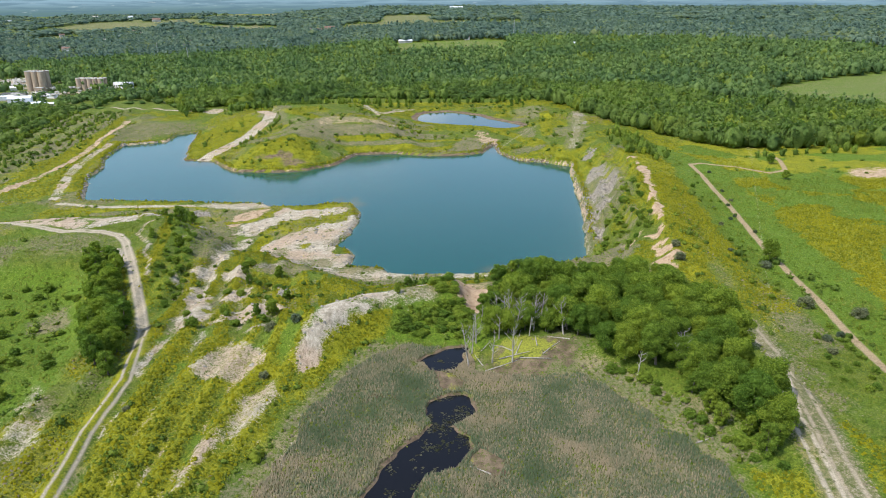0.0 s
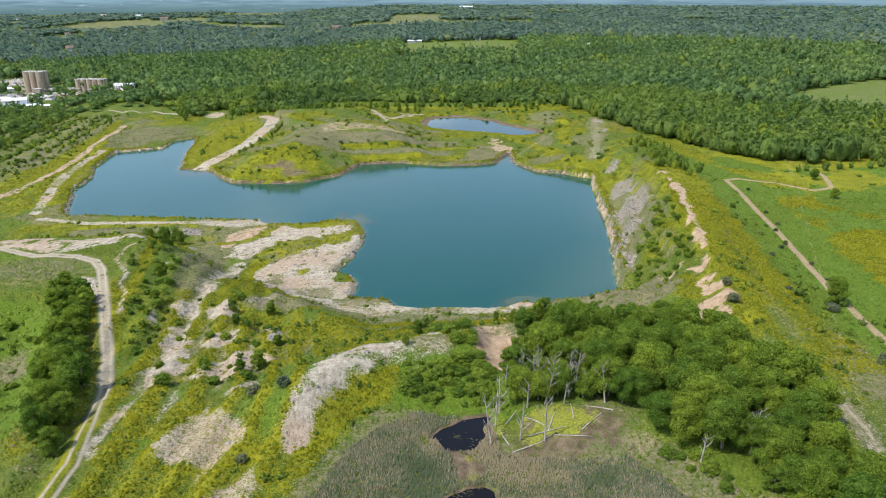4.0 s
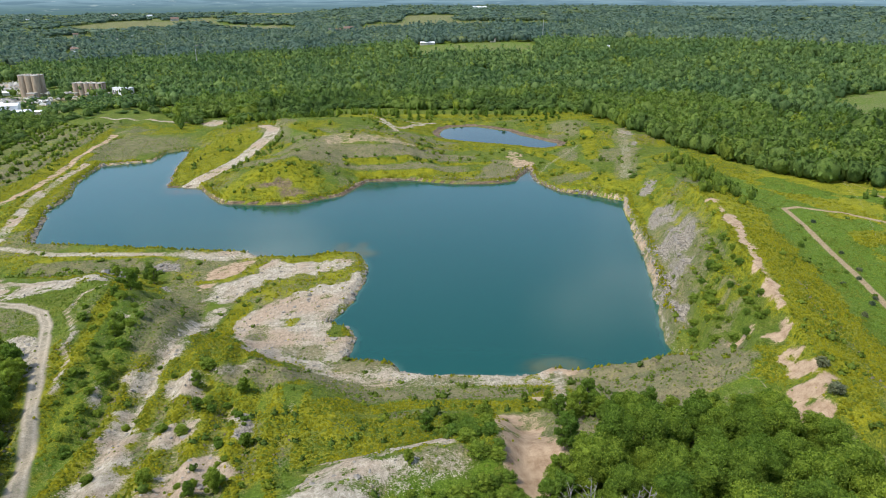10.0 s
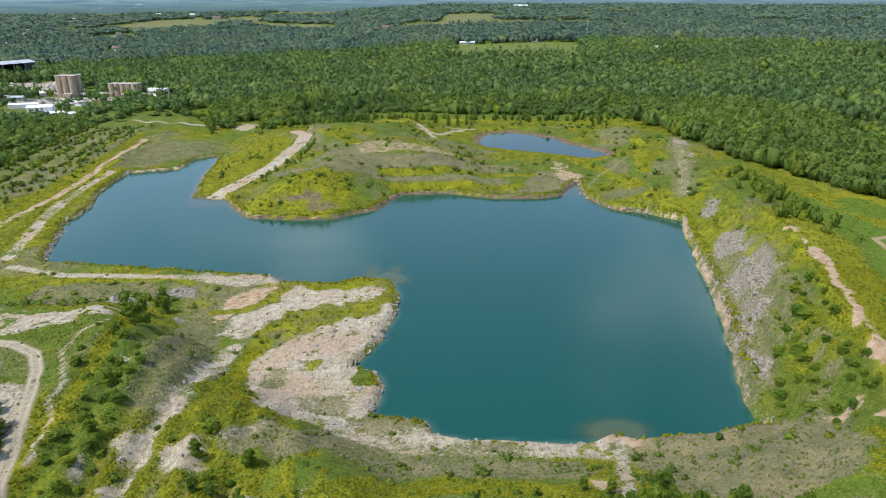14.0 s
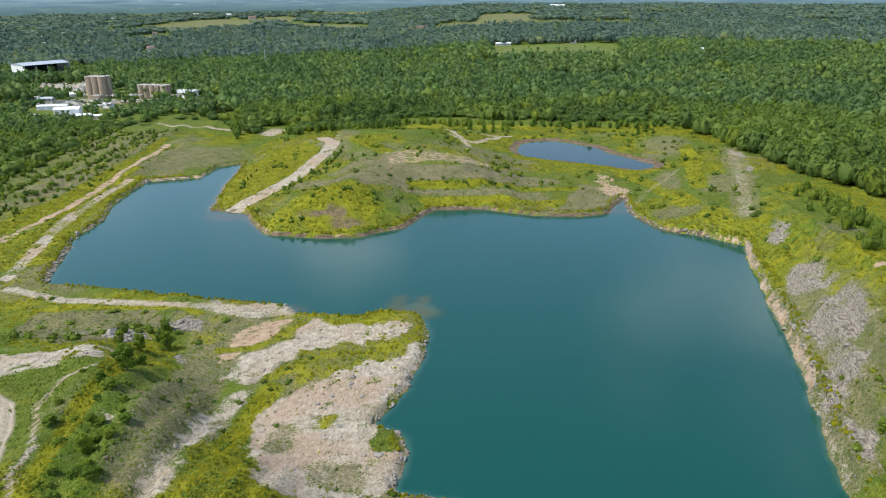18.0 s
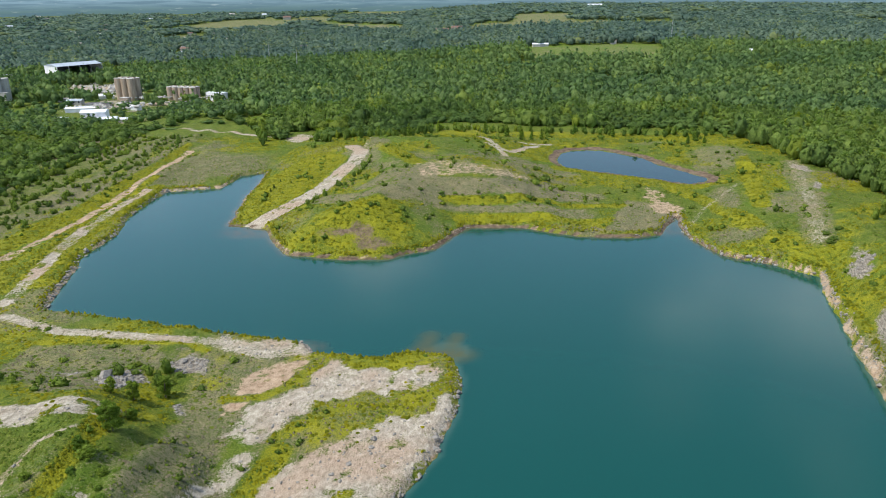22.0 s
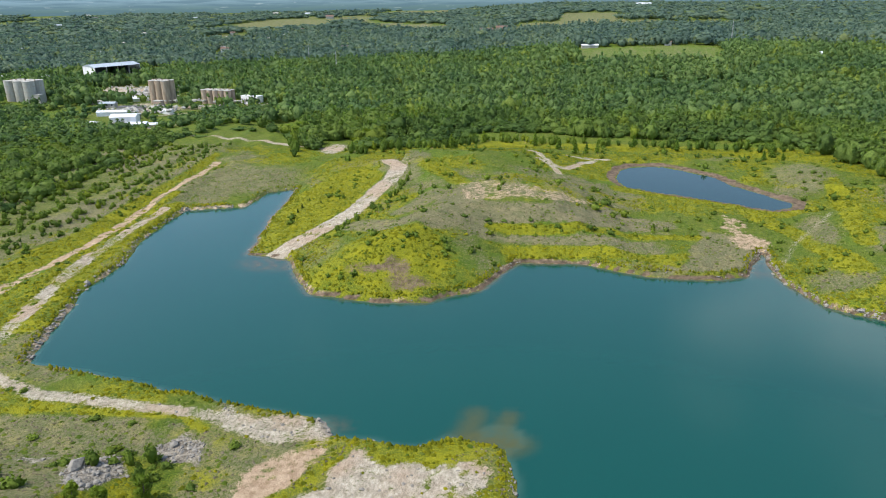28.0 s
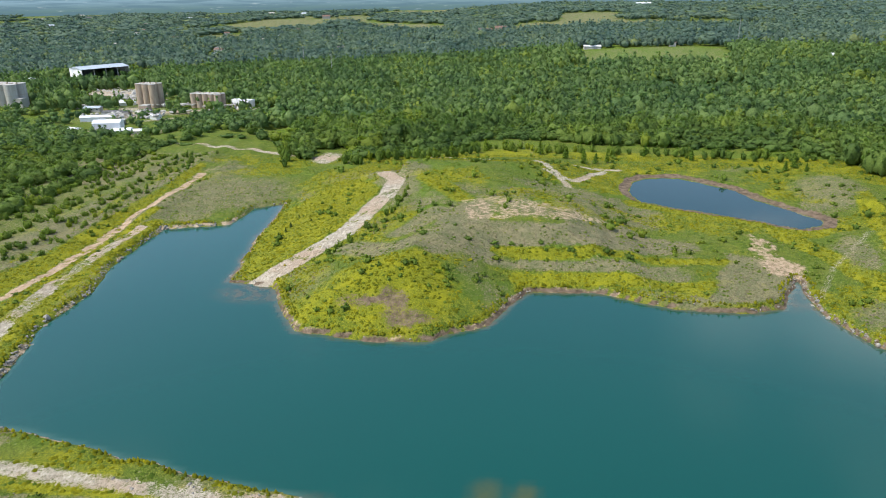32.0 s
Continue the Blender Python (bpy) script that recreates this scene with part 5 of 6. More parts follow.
KINDS = {
    "broad": [make_tree("tree", 100 + k, t, w, 13000, 0.23, M_LEAF, "leafy green broad-leaved tree among others on the quarry land", "tree") for k, (t, w) in enumerate(((12, 9.5), (13.5, 10.5), (10.5, 8.5), (11.5, 11)))],
    "young": [make_tree("young_tree", 140 + k, t, w, 3600, 0.19, M_LEAF_YOUNG, "young light-green tree on rough ground", "tree", clear=0.1) for k, (t, w) in enumerate(((6.5, 4.2), (5.2, 4.0), (7.5, 4.6)))],
    "slim": [make_tree("poplar", 160 + k, t, w, 520, 0.36, M_LEAF, "slender upright dark-green tree", "tree", True, 0.06) for k, (t, w) in enumerate(((9.5, 4.0), (8.0, 4.2)))],
    "bush": [make_tree("bush", 180 + k, t, w, 2400, 0.15, M_LEAF_YOUNG, "dense green bush in the weeds", "bush", clear=0.02) for k, (t, w) in enumerate(((2.6, 3.6), (2.0, 3.0), (3.2, 4.6)))],
    "grey": [make_tree("willow_bush", 200 + k, t, w, 1600, 0.18, M_LEAF_GREY, "grey-green willow bush in rough grass", "bush", clear=0.02) for k, (t, w) in enumerate(((2.2, 3.6), (3.4, 4.4)))],
    "juniper": [make_tree("juniper", 220 + k, t, w, 300, 0.24, M_LEAF_DARK, "small dark evergreen juniper on the slope", "bush", True, 0.02) for k, (t, w) in enumerate(((2.6, 2.0), (3.4, 2.3)))],
}
places = {k: [] for k in KINDS}


def fill(kind, outline, gap, seed, chance=1.0, size=(0.8, 1.2)):
    """Plants of a kind all over an outline, loosely spaced."""
    r = np.random.default_rng(seed)
    xs, ys = [p[0] for p in outline], [p[1] for p in outline]
    px, py = np.meshgrid(np.arange(min(xs), max(xs), gap), np.arange(min(ys), max(ys), gap))
    px, py = px.ravel() + r.uniform(-0.4, 0.4, px.size) * gap, py.ravel() + r.uniform(-0.4, 0.4, py.size) * gap
    ok = inside(px, py, outline) & (r.random(px.size) < chance) & (lake_dist(px, py) > 1.5) & (poly_dist(px, py, POND) > 5) & (spot(px, py, 34, 187, 4.5, 15, -12) < 0.05) & (spot(px, py, -128, 676, 15, 26, 0) < 0.05)
    ok &= (near_line(px, py, ROAD_W)[0] > 4) & (near_line(px, py, RAMP)[0] > 6.5)
    places[kind] += [(x, y, s) for x, y, s in zip(px[ok], py[ok], r.uniform(*size, ok.sum()))]


def along(kind, pts, gap, seed, wander=2.0, size=(0.8, 1.2)):
    r = np.random.default_rng(seed)
    for (ax, ay), (bx, by) in zip(pts[:-1], pts[1:]):
        for k in range(max(1, int(math.hypot(bx - ax, by - ay) / gap))):
            t = r.random()
            x, y = ax + t * (bx - ax) + r.normal() * wander, ay + t * (by - ay) + r.normal() * wander
            if lake_dist(np.array([x]), np.array([y]))[0] > 1.5 and near_line(np.array([x]), np.array([y]), ROAD_W)[0][0] > 3.5:
                places[kind].append((x, y, r.uniform(*size)))


# the wood by the bog
fill("broad", [(53, 140), (66, 122), (80, 98), (90, 120), (96, 150), (95, 172), (86, 188), (68, 192), (50, 188), (41, 176), (48, 158)], 6.2, 1, 0.97, (0.62, 1.0))
fill("young", [(41, 206), (50, 210), (66, 204), (88, 196), (94, 180), (84, 186), (66, 192), (46, 186), (41, 190)], 4.4, 81, 0.9, (0.6, 1.0))
fill("bush", [(14, 196), (20, 206), (30, 210), (27, 196), (28, 178), (22, 176)], 2.8, 82, 0.8, (0.5, 1.0))
fill("bush", [(40, 206), (41, 186), (36, 190), (37, 200)], 2.2, 83, 0.8, (0.35, 0.7))
fill("bush", [(-76, 192), (-64, 192), (-63, 215), (-66, 250), (-71, 285), (-80, 286), (-75, 245), (-73, 212)], 3.3, 84, 0.42, (0.35, 0.9))
fill("bush", [(-40, 172), (-24, 170), (-22, 178), (-26, 205), (-30, 225), (-36, 222), (-34, 195)], 4.2, 85, 0.45, (0.35, 0.85))
fill("young", [(26, 178), (30, 164), (42, 162), (46, 190), (30, 188)], 5.0, 2, 0.85, (0.8, 1.25))
fill("young", [(66, 112), (74, 92), (84, 96), (70, 122)], 4.5, 3, 0.9, (0.5, 0.9))
fill("bush", [(56, 132), (66, 108), (72, 88), (78, 90), (66, 120), (60, 136)], 3.2, 4, 0.8, (0.5, 1.0))
fill("young", [(12, 198), (30, 208), (46, 212), (60, 210), (56, 220), (30, 220), (12, 212)], 5.5, 5, 0.5, (0.4, 0.75))
fill("bush", [(7, 170), (6, 160), (27, 154), (30, 170), (25, 177), (19, 172)], 2.3, 6, 0.95, (0.5, 1.0))
fill("broad", [(27, 162), (33, 153), (50, 150), (54, 160), (48, 178), (30, 174)], 4.6, 51, 0.85, (0.40, 0.66))
# the western slopes and the hollow
fill("broad", [(-92, 228), (-82, 222), (-72, 188), (-65, 160), (-64, 148), (-71, 152), (-84, 190)], 4.8, 7, 0.85, (0.38, 0.64))
fill("young", [(-104, 252), (-86, 240), (-76, 206), (-67, 168), (-64, 146), (-74, 156), (-92, 212)], 4.4, 8, 0.85)
fill("bush", [(-150, 250), (-106, 240), (-92, 209), (-82, 179), (-82, 147), (-130, 150)], 8.0, 9, 0.5)
fill("bush", [(-74, 190), (-60, 195), (-62, 260), (-80, 312), (-96, 318), (-86, 270)], 6.0, 10, 0.5, (0.35, 0.95))
fill("young", [(-74, 200), (-62, 200), (-66, 270), (-84, 318), (-94, 316), (-80, 270)], 13.0, 11, 0.4, (0.4, 0.8))
fill("young", [(-70, 700), (-20, 726), (70, 714), (154, 702), (196, 668), (190, 655), (150, 690), (70, 702), (-20, 712), (-60, 676)], 6.0, 45, 0.75, (0.6, 1.1))
fill("bush", [(-58, 168), (-24, 168), (-22, 190), (-32, 240), (-58, 246)], 9.0, 12, 0.5, (0.5, 1.1))
places["young"] += [(-43, 229, 0.62), (-31, 226, 0.75), (-29, 181, 0.8), (-33, 179, 0.55), (-26, 199, 0.7), (-40, 216, 0.6), (-79, 294, 1.1), (-81, 324, 0.85), (-98, 333, 0.7), (8, 177, 0.5)]
places["grey"] += [(-27, 161, 0.8), (-27, 140, 0.6), (-20, 158, 0.8), (103, 190, 1.0), (106, 200, 0.8), (-55, 128, 0.5)]
along("bush", [(-150, 362), (-110, 350), (-70, 335)], 7, 13, 5, (0.4, 0.9))
along("bush", [(-210, 340), (-150, 330), (-100, 345)], 8, 14, 8, (0.4, 1.0))
fill("bush", [(-114, 340), (-92, 343), (-80, 338), (-82, 322), (-90, 332), (-104, 334)], 3.6, 86, 0.55, (0.4, 1.0))
fill("young", [(-92, 342), (-80, 338), (-80, 318), (-88, 312), (-90, 330)], 6.5, 87, 0.6, (0.45, 0.9))
# eastern ridge and meadow
fill("bush", [(96, 246), (104, 262), (122, 290), (132, 300), (126, 268), (114, 232), (104, 226)], 4.6, 15, 0.75, (0.55, 1.1))
fill("bush", [(140, 335), (148, 372), (156, 420), (172, 470), (160, 470), (146, 425)], 6.5, 16, 0.6, (0.5, 1.1))
fill("young", [(150, 352), (160, 395), (172, 440), (186, 470), (196, 440), (178, 380), (164, 345)], 6.5, 17, 0.55, (0.5, 0.95))
along("young", [(158, 330), (172, 375), (184, 420), (196, 470)], 5, 18, 3, (0.7, 1.1))
along("bush", [(112, 100), (122, 160), (132, 190), (150, 245), (166, 300), (176, 345)], 7, 19, 3, (0.4, 0.8))
along("grey", [(118, 120), (130, 178), (160, 262), (185, 315)], 12, 20, 4, (0.4, 0.7))
places["grey"] += [(134, 190, 1.3), (128, 160, 1.2), (140, 152, 1.1)]
places["broad"] += [(138, 194, 0.62), (226, 332, 0.45), (214, 300, 0.4)]
along("bush", [(108, 88), (118, 112), (128, 150)], 3.5, 21, 2.5, (0.5, 1.0))
fill("bush", [(190, 300), (260, 290), (300, 360), (215, 362)], 15, 22, 0.6, (0.4, 0.9))
fill("young", [(180, 350), (225, 352), (300, 366), (300, 352), (230, 344)], 8, 23, 0.6, (0.6, 1.1))
# hill, ramp and northern rim
along("young", [(-85, 490), (-70, 515), (-59, 545), (-56, 575)], 3.6, 24, 1.3, (0.35, 0.62))
along("bush", [(-84, 486), (-68, 508), (-56, 540)], 3.5, 25, 2, (0.4, 0.8))
fill("juniper", [(-122, 556), (-112, 496), (-100, 505), (-92, 560), (-100, 590)], 12, 26, 0.5, (0.4, 0.8))
fill("bush", [(0, 510), (40, 516), (92, 500), (84, 540), (60, 575), (20, 530)], 8, 27, 0.5, (0.3, 0.75))
fill("bush", [(-24, 498), (10, 500), (10, 508), (-24, 506)], 6, 28, 0.5, (0.5, 0.9))
fill("bush", [(-70, 600), (-30, 600), (40, 620), (45, 655), (-60, 655)], 16, 29, 0.6, (0.5, 1.0))
places["slim"] += [(-45, 690, 1.2), (-23, 712, 1.1), (15, 704, 1.25), (31, 690, 1.2), (41, 673, 1.2), (57, 682, 1.0), (49, 678, 0.9), (166, 664, 1.1), (160, 660, 0.9), (170, 655, 0.7), (-8, 716, 1.0), (84, 700, 0.9), (112, 690, 1.0)]
fill("young", [(-168, 700), (-150, 655), (-120, 650), (-100, 640), (-62, 664), (-62, 680), (-99, 662), (-132, 672)], 6.5, 30, 0.8, (0.8, 1.3))
fill("bush", [(100, 660), (190, 655), (196, 600), (178, 560), (160, 580), (140, 620)], 11, 31, 0.55, (0.5, 1.1))
along("bush", [(-186, 420), (-186, 560), (-190, 640)], 9, 33, 2, (0.4, 0.75))

# hedge rows on the banks of the western shore
r = np.random.default_rng(48)
hx, hy, hs = [], [], []
for off, count, size in ((-11, 40, 0.6), (-18, 70, 0.75), (-29, 110, 0.85), (-43, 120, 0.95), (-52, 60, 0.8), (-60, 120, 1.05)):
    for k in range(count):
        y = 400 + 290 * r.random() ** 0.8
        if off == -11 and y < 520:
            continue
        hx.append(np.interp(y, [400, 459, 560, 660], [-203, -191, -192, -199]) + off + r.normal() * 2.6)
        hy.append(y)
        hs.append(size * r.uniform(0.6, 1.2))
hx, hy, hs = np.array(hx), np.array(hy), np.array(hs)
plant("hedge_rows", hx, hy, 1.55 * hs, 3.0 * hs * r.uniform(0.8, 1.3, len(hs)), near_models, near_faces, M_SCRUB, "rows of young green trees on banks by the lake", 49)

# past the reach of the flight the smaller ones are joined
for kind, name, limit in (("bush", "scrub", 300), ("young", "thicket", 330)):
    rest = np.array([p for p in places[kind] if p[1] > limit])
    places[kind] = [p for p in places[kind] if p[1] <= limit]
    wide, tall = (1.75, 2.0) if kind == "bush" else (2.1, 6.2)
    plant(name, rest[:, 0], rest[:, 1], wide * rest[:, 2], tall * rest[:, 2], near_models, near_faces, M_SCRUB, "scattered green bushes round the lake" if kind == "bush" else "groups of young green trees round the lake", 71)
for kind, spots in places.items():
    models = KINDS[kind]
    if not spots:
        continue
    arr = np.array(spots)
    zs = height(arr[:, 0], arr[:, 1])
    r = np.random.default_rng(len(kind) * 31)
    first = {}
    for (x, y, s), z in zip(spots, zs):
        k = int(r.integers(0, len(models)))
        m = Matrix.Translation((x, y, z - 0.05)) @ Matrix.Rotation(r.uniform(0, 6.28), 4, "Z") @ Matrix.Diagonal((s, s, s * r.uniform(0.88, 1.12) * (0.72 if kind in ("bush", "grey") else 1.0), 1))
        if k in first:
            copy_thing(models[k], m)
        else:
            first[k] = m
    for k, m in first.items():
        models[k].matrix_basis = m

r = np.random.default_rng(77)
snags = [make_snag(300 + k, t, "bleached dead tree standing in the bog") for k, t in enumerate((9.5, 8.0, 7.0))]
spots = [(25, 147), (29, 141), (33, 151), (36, 156), (34, 140), (41, 150), (44, 158), (46, 152), (30, 160), (39, 162), (50, 149), (62, 128), (72, 128), (27, 152), (32, 156), (37, 151), (40, 156), (47, 160), (35, 163), (43, 153), (52, 154), (23, 141)]
for k, (x, y) in enumerate(spots):
    z = float(height(np.array([x]), np.array([y]))[0])
    m = Matrix.Translation((x, y, z)) @ Matrix.Rotation(r.uniform(0, 6.28), 4, "Z") @ Matrix.Rotation(r.uniform(-0.22, 0.22), 4, "X") @ Matrix.Scale(r.uniform(0.75, 1.3), 4)
    if k >= 3:
        copy_thing(snags[k % 3], m)
for k in range(3):
    x, y = spots[k]
    snags[k].matrix_basis = Matrix.Translation((x, y, float(height(np.array([x]), np.array([y]))[0]))) @ Matrix.Rotation(k * 2.0, 4, "Z")

# fallen trunks
for k, (x, y, ln, a) in enumerate(((31, 139, 9, 15), (40, 140, 8, -12), (37, 145, 7, 60), (26, 143, 6, 100), (45, 143, 7, 35), (18, 101, 5, 140), (66, 103, 4, 10), (33, 146, 6, 130), (35, 142, 8, 5), (42, 147, 6, 80), (29, 149, 5, 50), (48, 147, 6, 150), (39, 152, 5, 70))):
    c, s = math.cos(radians(a)), math.sin(radians(a))
    pts = [(x - c * ln / 2, y - s * ln / 2), (x, y + 0.1), (x + c * ln / 2, y + s * ln / 2)]
    zs = height(np.array([p[0] for p in pts]), np.array([p[1] for p in pts])) + 0.12
    zs = np.maximum(zs, BOG_Z + 0.1)
    v, f = tube([(px, py, z) for (px, py), z in zip(pts, zs)], [0.17, 0.13, 0.06], 7)
    tagged(new("log", mesh_np("log", v, f, M_SNAG, True)), "bleached fallen trunk lying in the bog", "log", "fallen trunks")

# ---------------------------------------------------------------- the old works
def at(x, y):
    return float(height(np.array([float(x)]), np.array([float(y)]))[0])


def cyl(bm, x, y, z0, z1, r, sides=28, cap=True):
    ret = bmesh.ops.create_cone(bm, cap_ends=cap, segments=sides, radius1=r, radius2=r, depth=z1 - z0)
    bmesh.ops.translate(bm, vec=(x, y, (z0 + z1) / 2), verts=ret["verts"])


def silo_block(x, y, turn, cols, rows, r, tall, label, material, collar=True):
    root = empty("silo_block", Matrix.Translation((x, y, at(x, y))) @ Matrix.Rotation(radians(turn), 4, "Z"), label, "silos", "old silos")
    for i in range(cols):
        for j in range(rows):
            px, py = (i - (cols - 1) / 2) * r * 1.96, (j - (rows - 1) / 2) * r * 1.96
            bm = bmesh.new()
            cyl(bm, px, py, -1.5, tall, r)
            silo = part("silo", bm_mesh("silo", bm, material), root)
            bm = bmesh.new()
            cyl(bm, px, py, tall, tall + 0.5, r * 1.03)
            part("rim", bm_mesh("rim", bm, M_CONCRETE_PALE), silo, "pale weathered concrete rim")
            for k in range(3):
                bm = bmesh.new()
                cyl(bm, px, py, tall * (0.25 + 0.25 * k), tall * (0.25 + 0.25 * k) + 0.15, r * 1.012, 28, False)
                part("joint_ring", bm_mesh("joint_ring", bm, M_CONCRETE), silo)
    if collar:
        for k in range(6):
            bm = bmesh.new()
            w = r * cols * 0.98
            px = -w + (k + 0.5) * w / 3
            box(bm, px - 0.7, -0.8, tall + 0.45, px + 0.7, 0.8, tall + 1.1 + 0.5 * (k % 2), 0.05)
            part("broken_parapet", bm_mesh("broken_parapet", bm, M_CONCRETE), root)
    return root


def shed(x, y, turn, w, d, h, roof, label, wall_m=None, roof_m=None, open_front=False, windows=0, doors=0, flat=False):
    """A building: four walls, a pitched or flat roof, windows with frames and panes, doors."""
    wall_m, roof_m = wall_m or M_WHITE, roof_m or M_ROOF_WHITE
    root = empty("building", Matrix.Translation((x, y, at(x, y))) @ Matrix.Rotation(radians(turn), 4, "Z"), label, "building")
    t = 0.3
    sides = [(-w / 2, d / 2 - t, w / 2, d / 2), (-w / 2, -d / 2, -w / 2 + t, d / 2 - t), (w / 2 - t, -d / 2, w / 2, d / 2 - t)]
    if not open_front:
        sides.append((-w / 2 + t, -d / 2, w / 2 - t, -d / 2 + t))
    for x0, y0, x1, y1 in sides:
        bm = bmesh.new()
        box(bm, x0, y0, -1.0, x1, y1, h)
        # back wall of an open hall: its inner shade is painted on, near black
        part("wall", bm_mesh("wall", bm, M_SHED_SHADE if open_front and y0 > 0 else wall_m), root)
    if open_front:
        bm = bmesh.new()
        box(bm, -w / 2 + t, -d / 2 + t, -0.2, w / 2 - t, d / 2 - t, 0.15)
        part("floor_slab", bm_mesh("floor_slab", bm, M_CONCRETE_PALE), root)
        for k in range(5):
            px = -w / 2 + 0.6 + k * (w - 1.2) / 4
            bm = bmesh.new()
            box(bm, px - 0.3, -d / 2, -0.5, px + 0.3, -d / 2 + 0.6, h)
            part("post", bm_mesh("post", bm, M_STEEL), root)
    if flat:
        bm = bmesh.new()
        box(bm, -w / 2 - 0.2, -d / 2 - 0.2, h, w / 2 + 0.2, d / 2 + 0.2, h + 0.4, 0.08)
        part("roof", bm_mesh("roof", bm, roof_m), root)
    else:
        o = 0.5
        bm = bmesh.new()
        a = [bm.verts.new(p) for p in ((-w / 2 - o, -d / 2 - o, h), (w / 2 + o, -d / 2 - o, h), (w / 2 + o, 0, h + roof), (-w / 2 - o, 0, h + roof), (w / 2 + o, d / 2 + o, h), (-w / 2 - o, d / 2 + o, h))]
        for q in ((0, 1, 2, 3), (3, 2, 4, 5), (0, 3, 5), (1, 4, 2), (0, 5, 4, 1)):
            bm.faces.new([a[i] for i in q])
        part("roof", bm_mesh("roof", bm, roof_m), root)
        bm = bmesh.new()
        box(bm, -w / 2 - o, -0.25, h + roof - 0.02, w / 2 + o, 0.25, h + roof + 0.14, 0.04)
        part("ridge_cap", bm_mesh("ridge_cap", bm, M_STEEL), root)
    for k in range(windows):
        px = -w / 2 + (k + 0.5) * w / windows
        bm = bmesh.new()
        ww = min(1.1, w / windows * 0.32)
        for x0, z0, x1, z1 in ((-ww, 0, -ww + 0.12, 2), (ww - 0.12, 0, ww, 2), (-ww + 0.12, 0, ww - 0.12, 0.12), (-ww + 0.12, 1.88, ww - 0.12, 2)):
            box(bm, px + x0, -d / 2 - 0.06, h * 0.45 + z0, px + x1, -d / 2 + 0.02, h * 0.45 + z1)
        win = part("window", bm_mesh("window", bm, M_WHITE), root)
        bm = bmesh.new()
        box(bm, px - ww + 0.12, -d / 2 - 0.03, h * 0.45 + 0.12, px + ww - 0.12, -d / 2 + 0.01, h * 0.45 + 1.88)
        part("pane", bm_mesh("pane", bm, M_GLASS), win, "dark window pane")
    for k in range(doors):
        px = -w / 2 + (k + 0.5) * w / doors
        bm = bmesh.new()
        box(bm, px - 1.6, -d / 2 - 0.08, 0, px + 1.6, -d / 2 + 0.02, min(3.6, h * 0.8), 0.03)
        part("door", bm_mesh("door", bm, M_STEEL), root, "grey roller door")
    return root


silo_block(-386, 940, -14, 3, 2, 4.3, 24, "tall stained brown concrete silos with broken tops", M_CONCRETE)
silo_block(-322, 938, -12, 5, 2, 3.7, 14.5, "row of low brown weathered concrete silos", M_CONCRETE)
silo_block(-540, 930, -8, 3, 2, 6.2, 22, "pale grey concrete silos above the trees", M_CONCRETE_PALE)
silo_block(-745, 1110, -8, 2, 2, 7.5, 40, "very tall grey concrete silos in the distance", M_CONCRETE_PALE, False)
shed(-520, 922, -8, 10, 8, 9, 0, "low grey concrete block beside silos", M_CONCRETE_PALE, M_CONCRETE_PALE, flat=True)
shed(-560, 1140, 56, 64, 36, 16, 3, "large open-fronted storage hall with a grey-blue roof", M_WHITE, M_ROOF_BLUE, True)
shed(-351, 798, 14, 22, 14, 9.5, 2.0, "white sheet-metal workshop with a pale roof", doors=2)
shed(-334, 788, 14, 16, 9, 4.5, 1.4, "low white sheet-metal annexe beside the workshop", windows=4)
shed(-320, 791, 14, 9, 8, 3.2, 1.2, "small pale store beside the workshop", M_CONCRETE_PALE)
shed(-283, 935, -20, 23, 9, 8.5, 0, "white two-storey office block with a row of windows", windows=8, flat=True)
shed(-392, 882, 8, 26, 10, 4.5, 1.0, "low shed with a dark flat roof", M_CONCRETE_PALE, M_ROOF_DARK, flat=True)
shed(-418, 948, 25, 18, 7, 3.5, 2.2, "white barrel-roofed store below the silos")
shed(-367, 892, -5, 9, 7, 9, 0, "square concrete hopper house", M_CONCRETE, M_CONCRETE_PALE, flat=True, windows=2)
shed(-447, 962, 10, 14, 8, 3.5, 1.2, "ruined pale works building", M_CONCRETE_PALE, M_CONCRETE_PALE)
shed(-385, 800, -12, 10, 7, 3.0, 1.0, "small white hut in the yard")
shed(-655, 1090, 3, 60, 16, 6, 1.5, "long white warehouse among trees")
shed(-610, 1080, 3, 34, 16, 5, 1.0, "long grey warehouse beside the white one", M_CONCRETE_PALE, M_CONCRETE_PALE)
shed(-396, 856, 14, 30, 9, 4.0, 1.2, "long low white shed in the works yard")
shed(-366, 838, 14, 12, 8, 4.0, 1.2, "pale store with a flat roof in the yard", M_CONCRETE_PALE, M_ROOF_WHITE, flat=True, doors=1)
shed(-345, 868, -20, 9, 7, 3.5, 1.2, "white hut beside rubble heaps")
shed(-430, 905, 5, 16, 8, 4.5, 1.4, "grey workshop below the tall silos", M_CONCRETE_PALE, M_ROOF_BLUE, windows=3)
shed(-455, 925, 20, 12, 7, 3.5, 0, "roofless pale ruin beside rubble", M_CONCRETE_PALE, M_CONCRETE_PALE, flat=True)
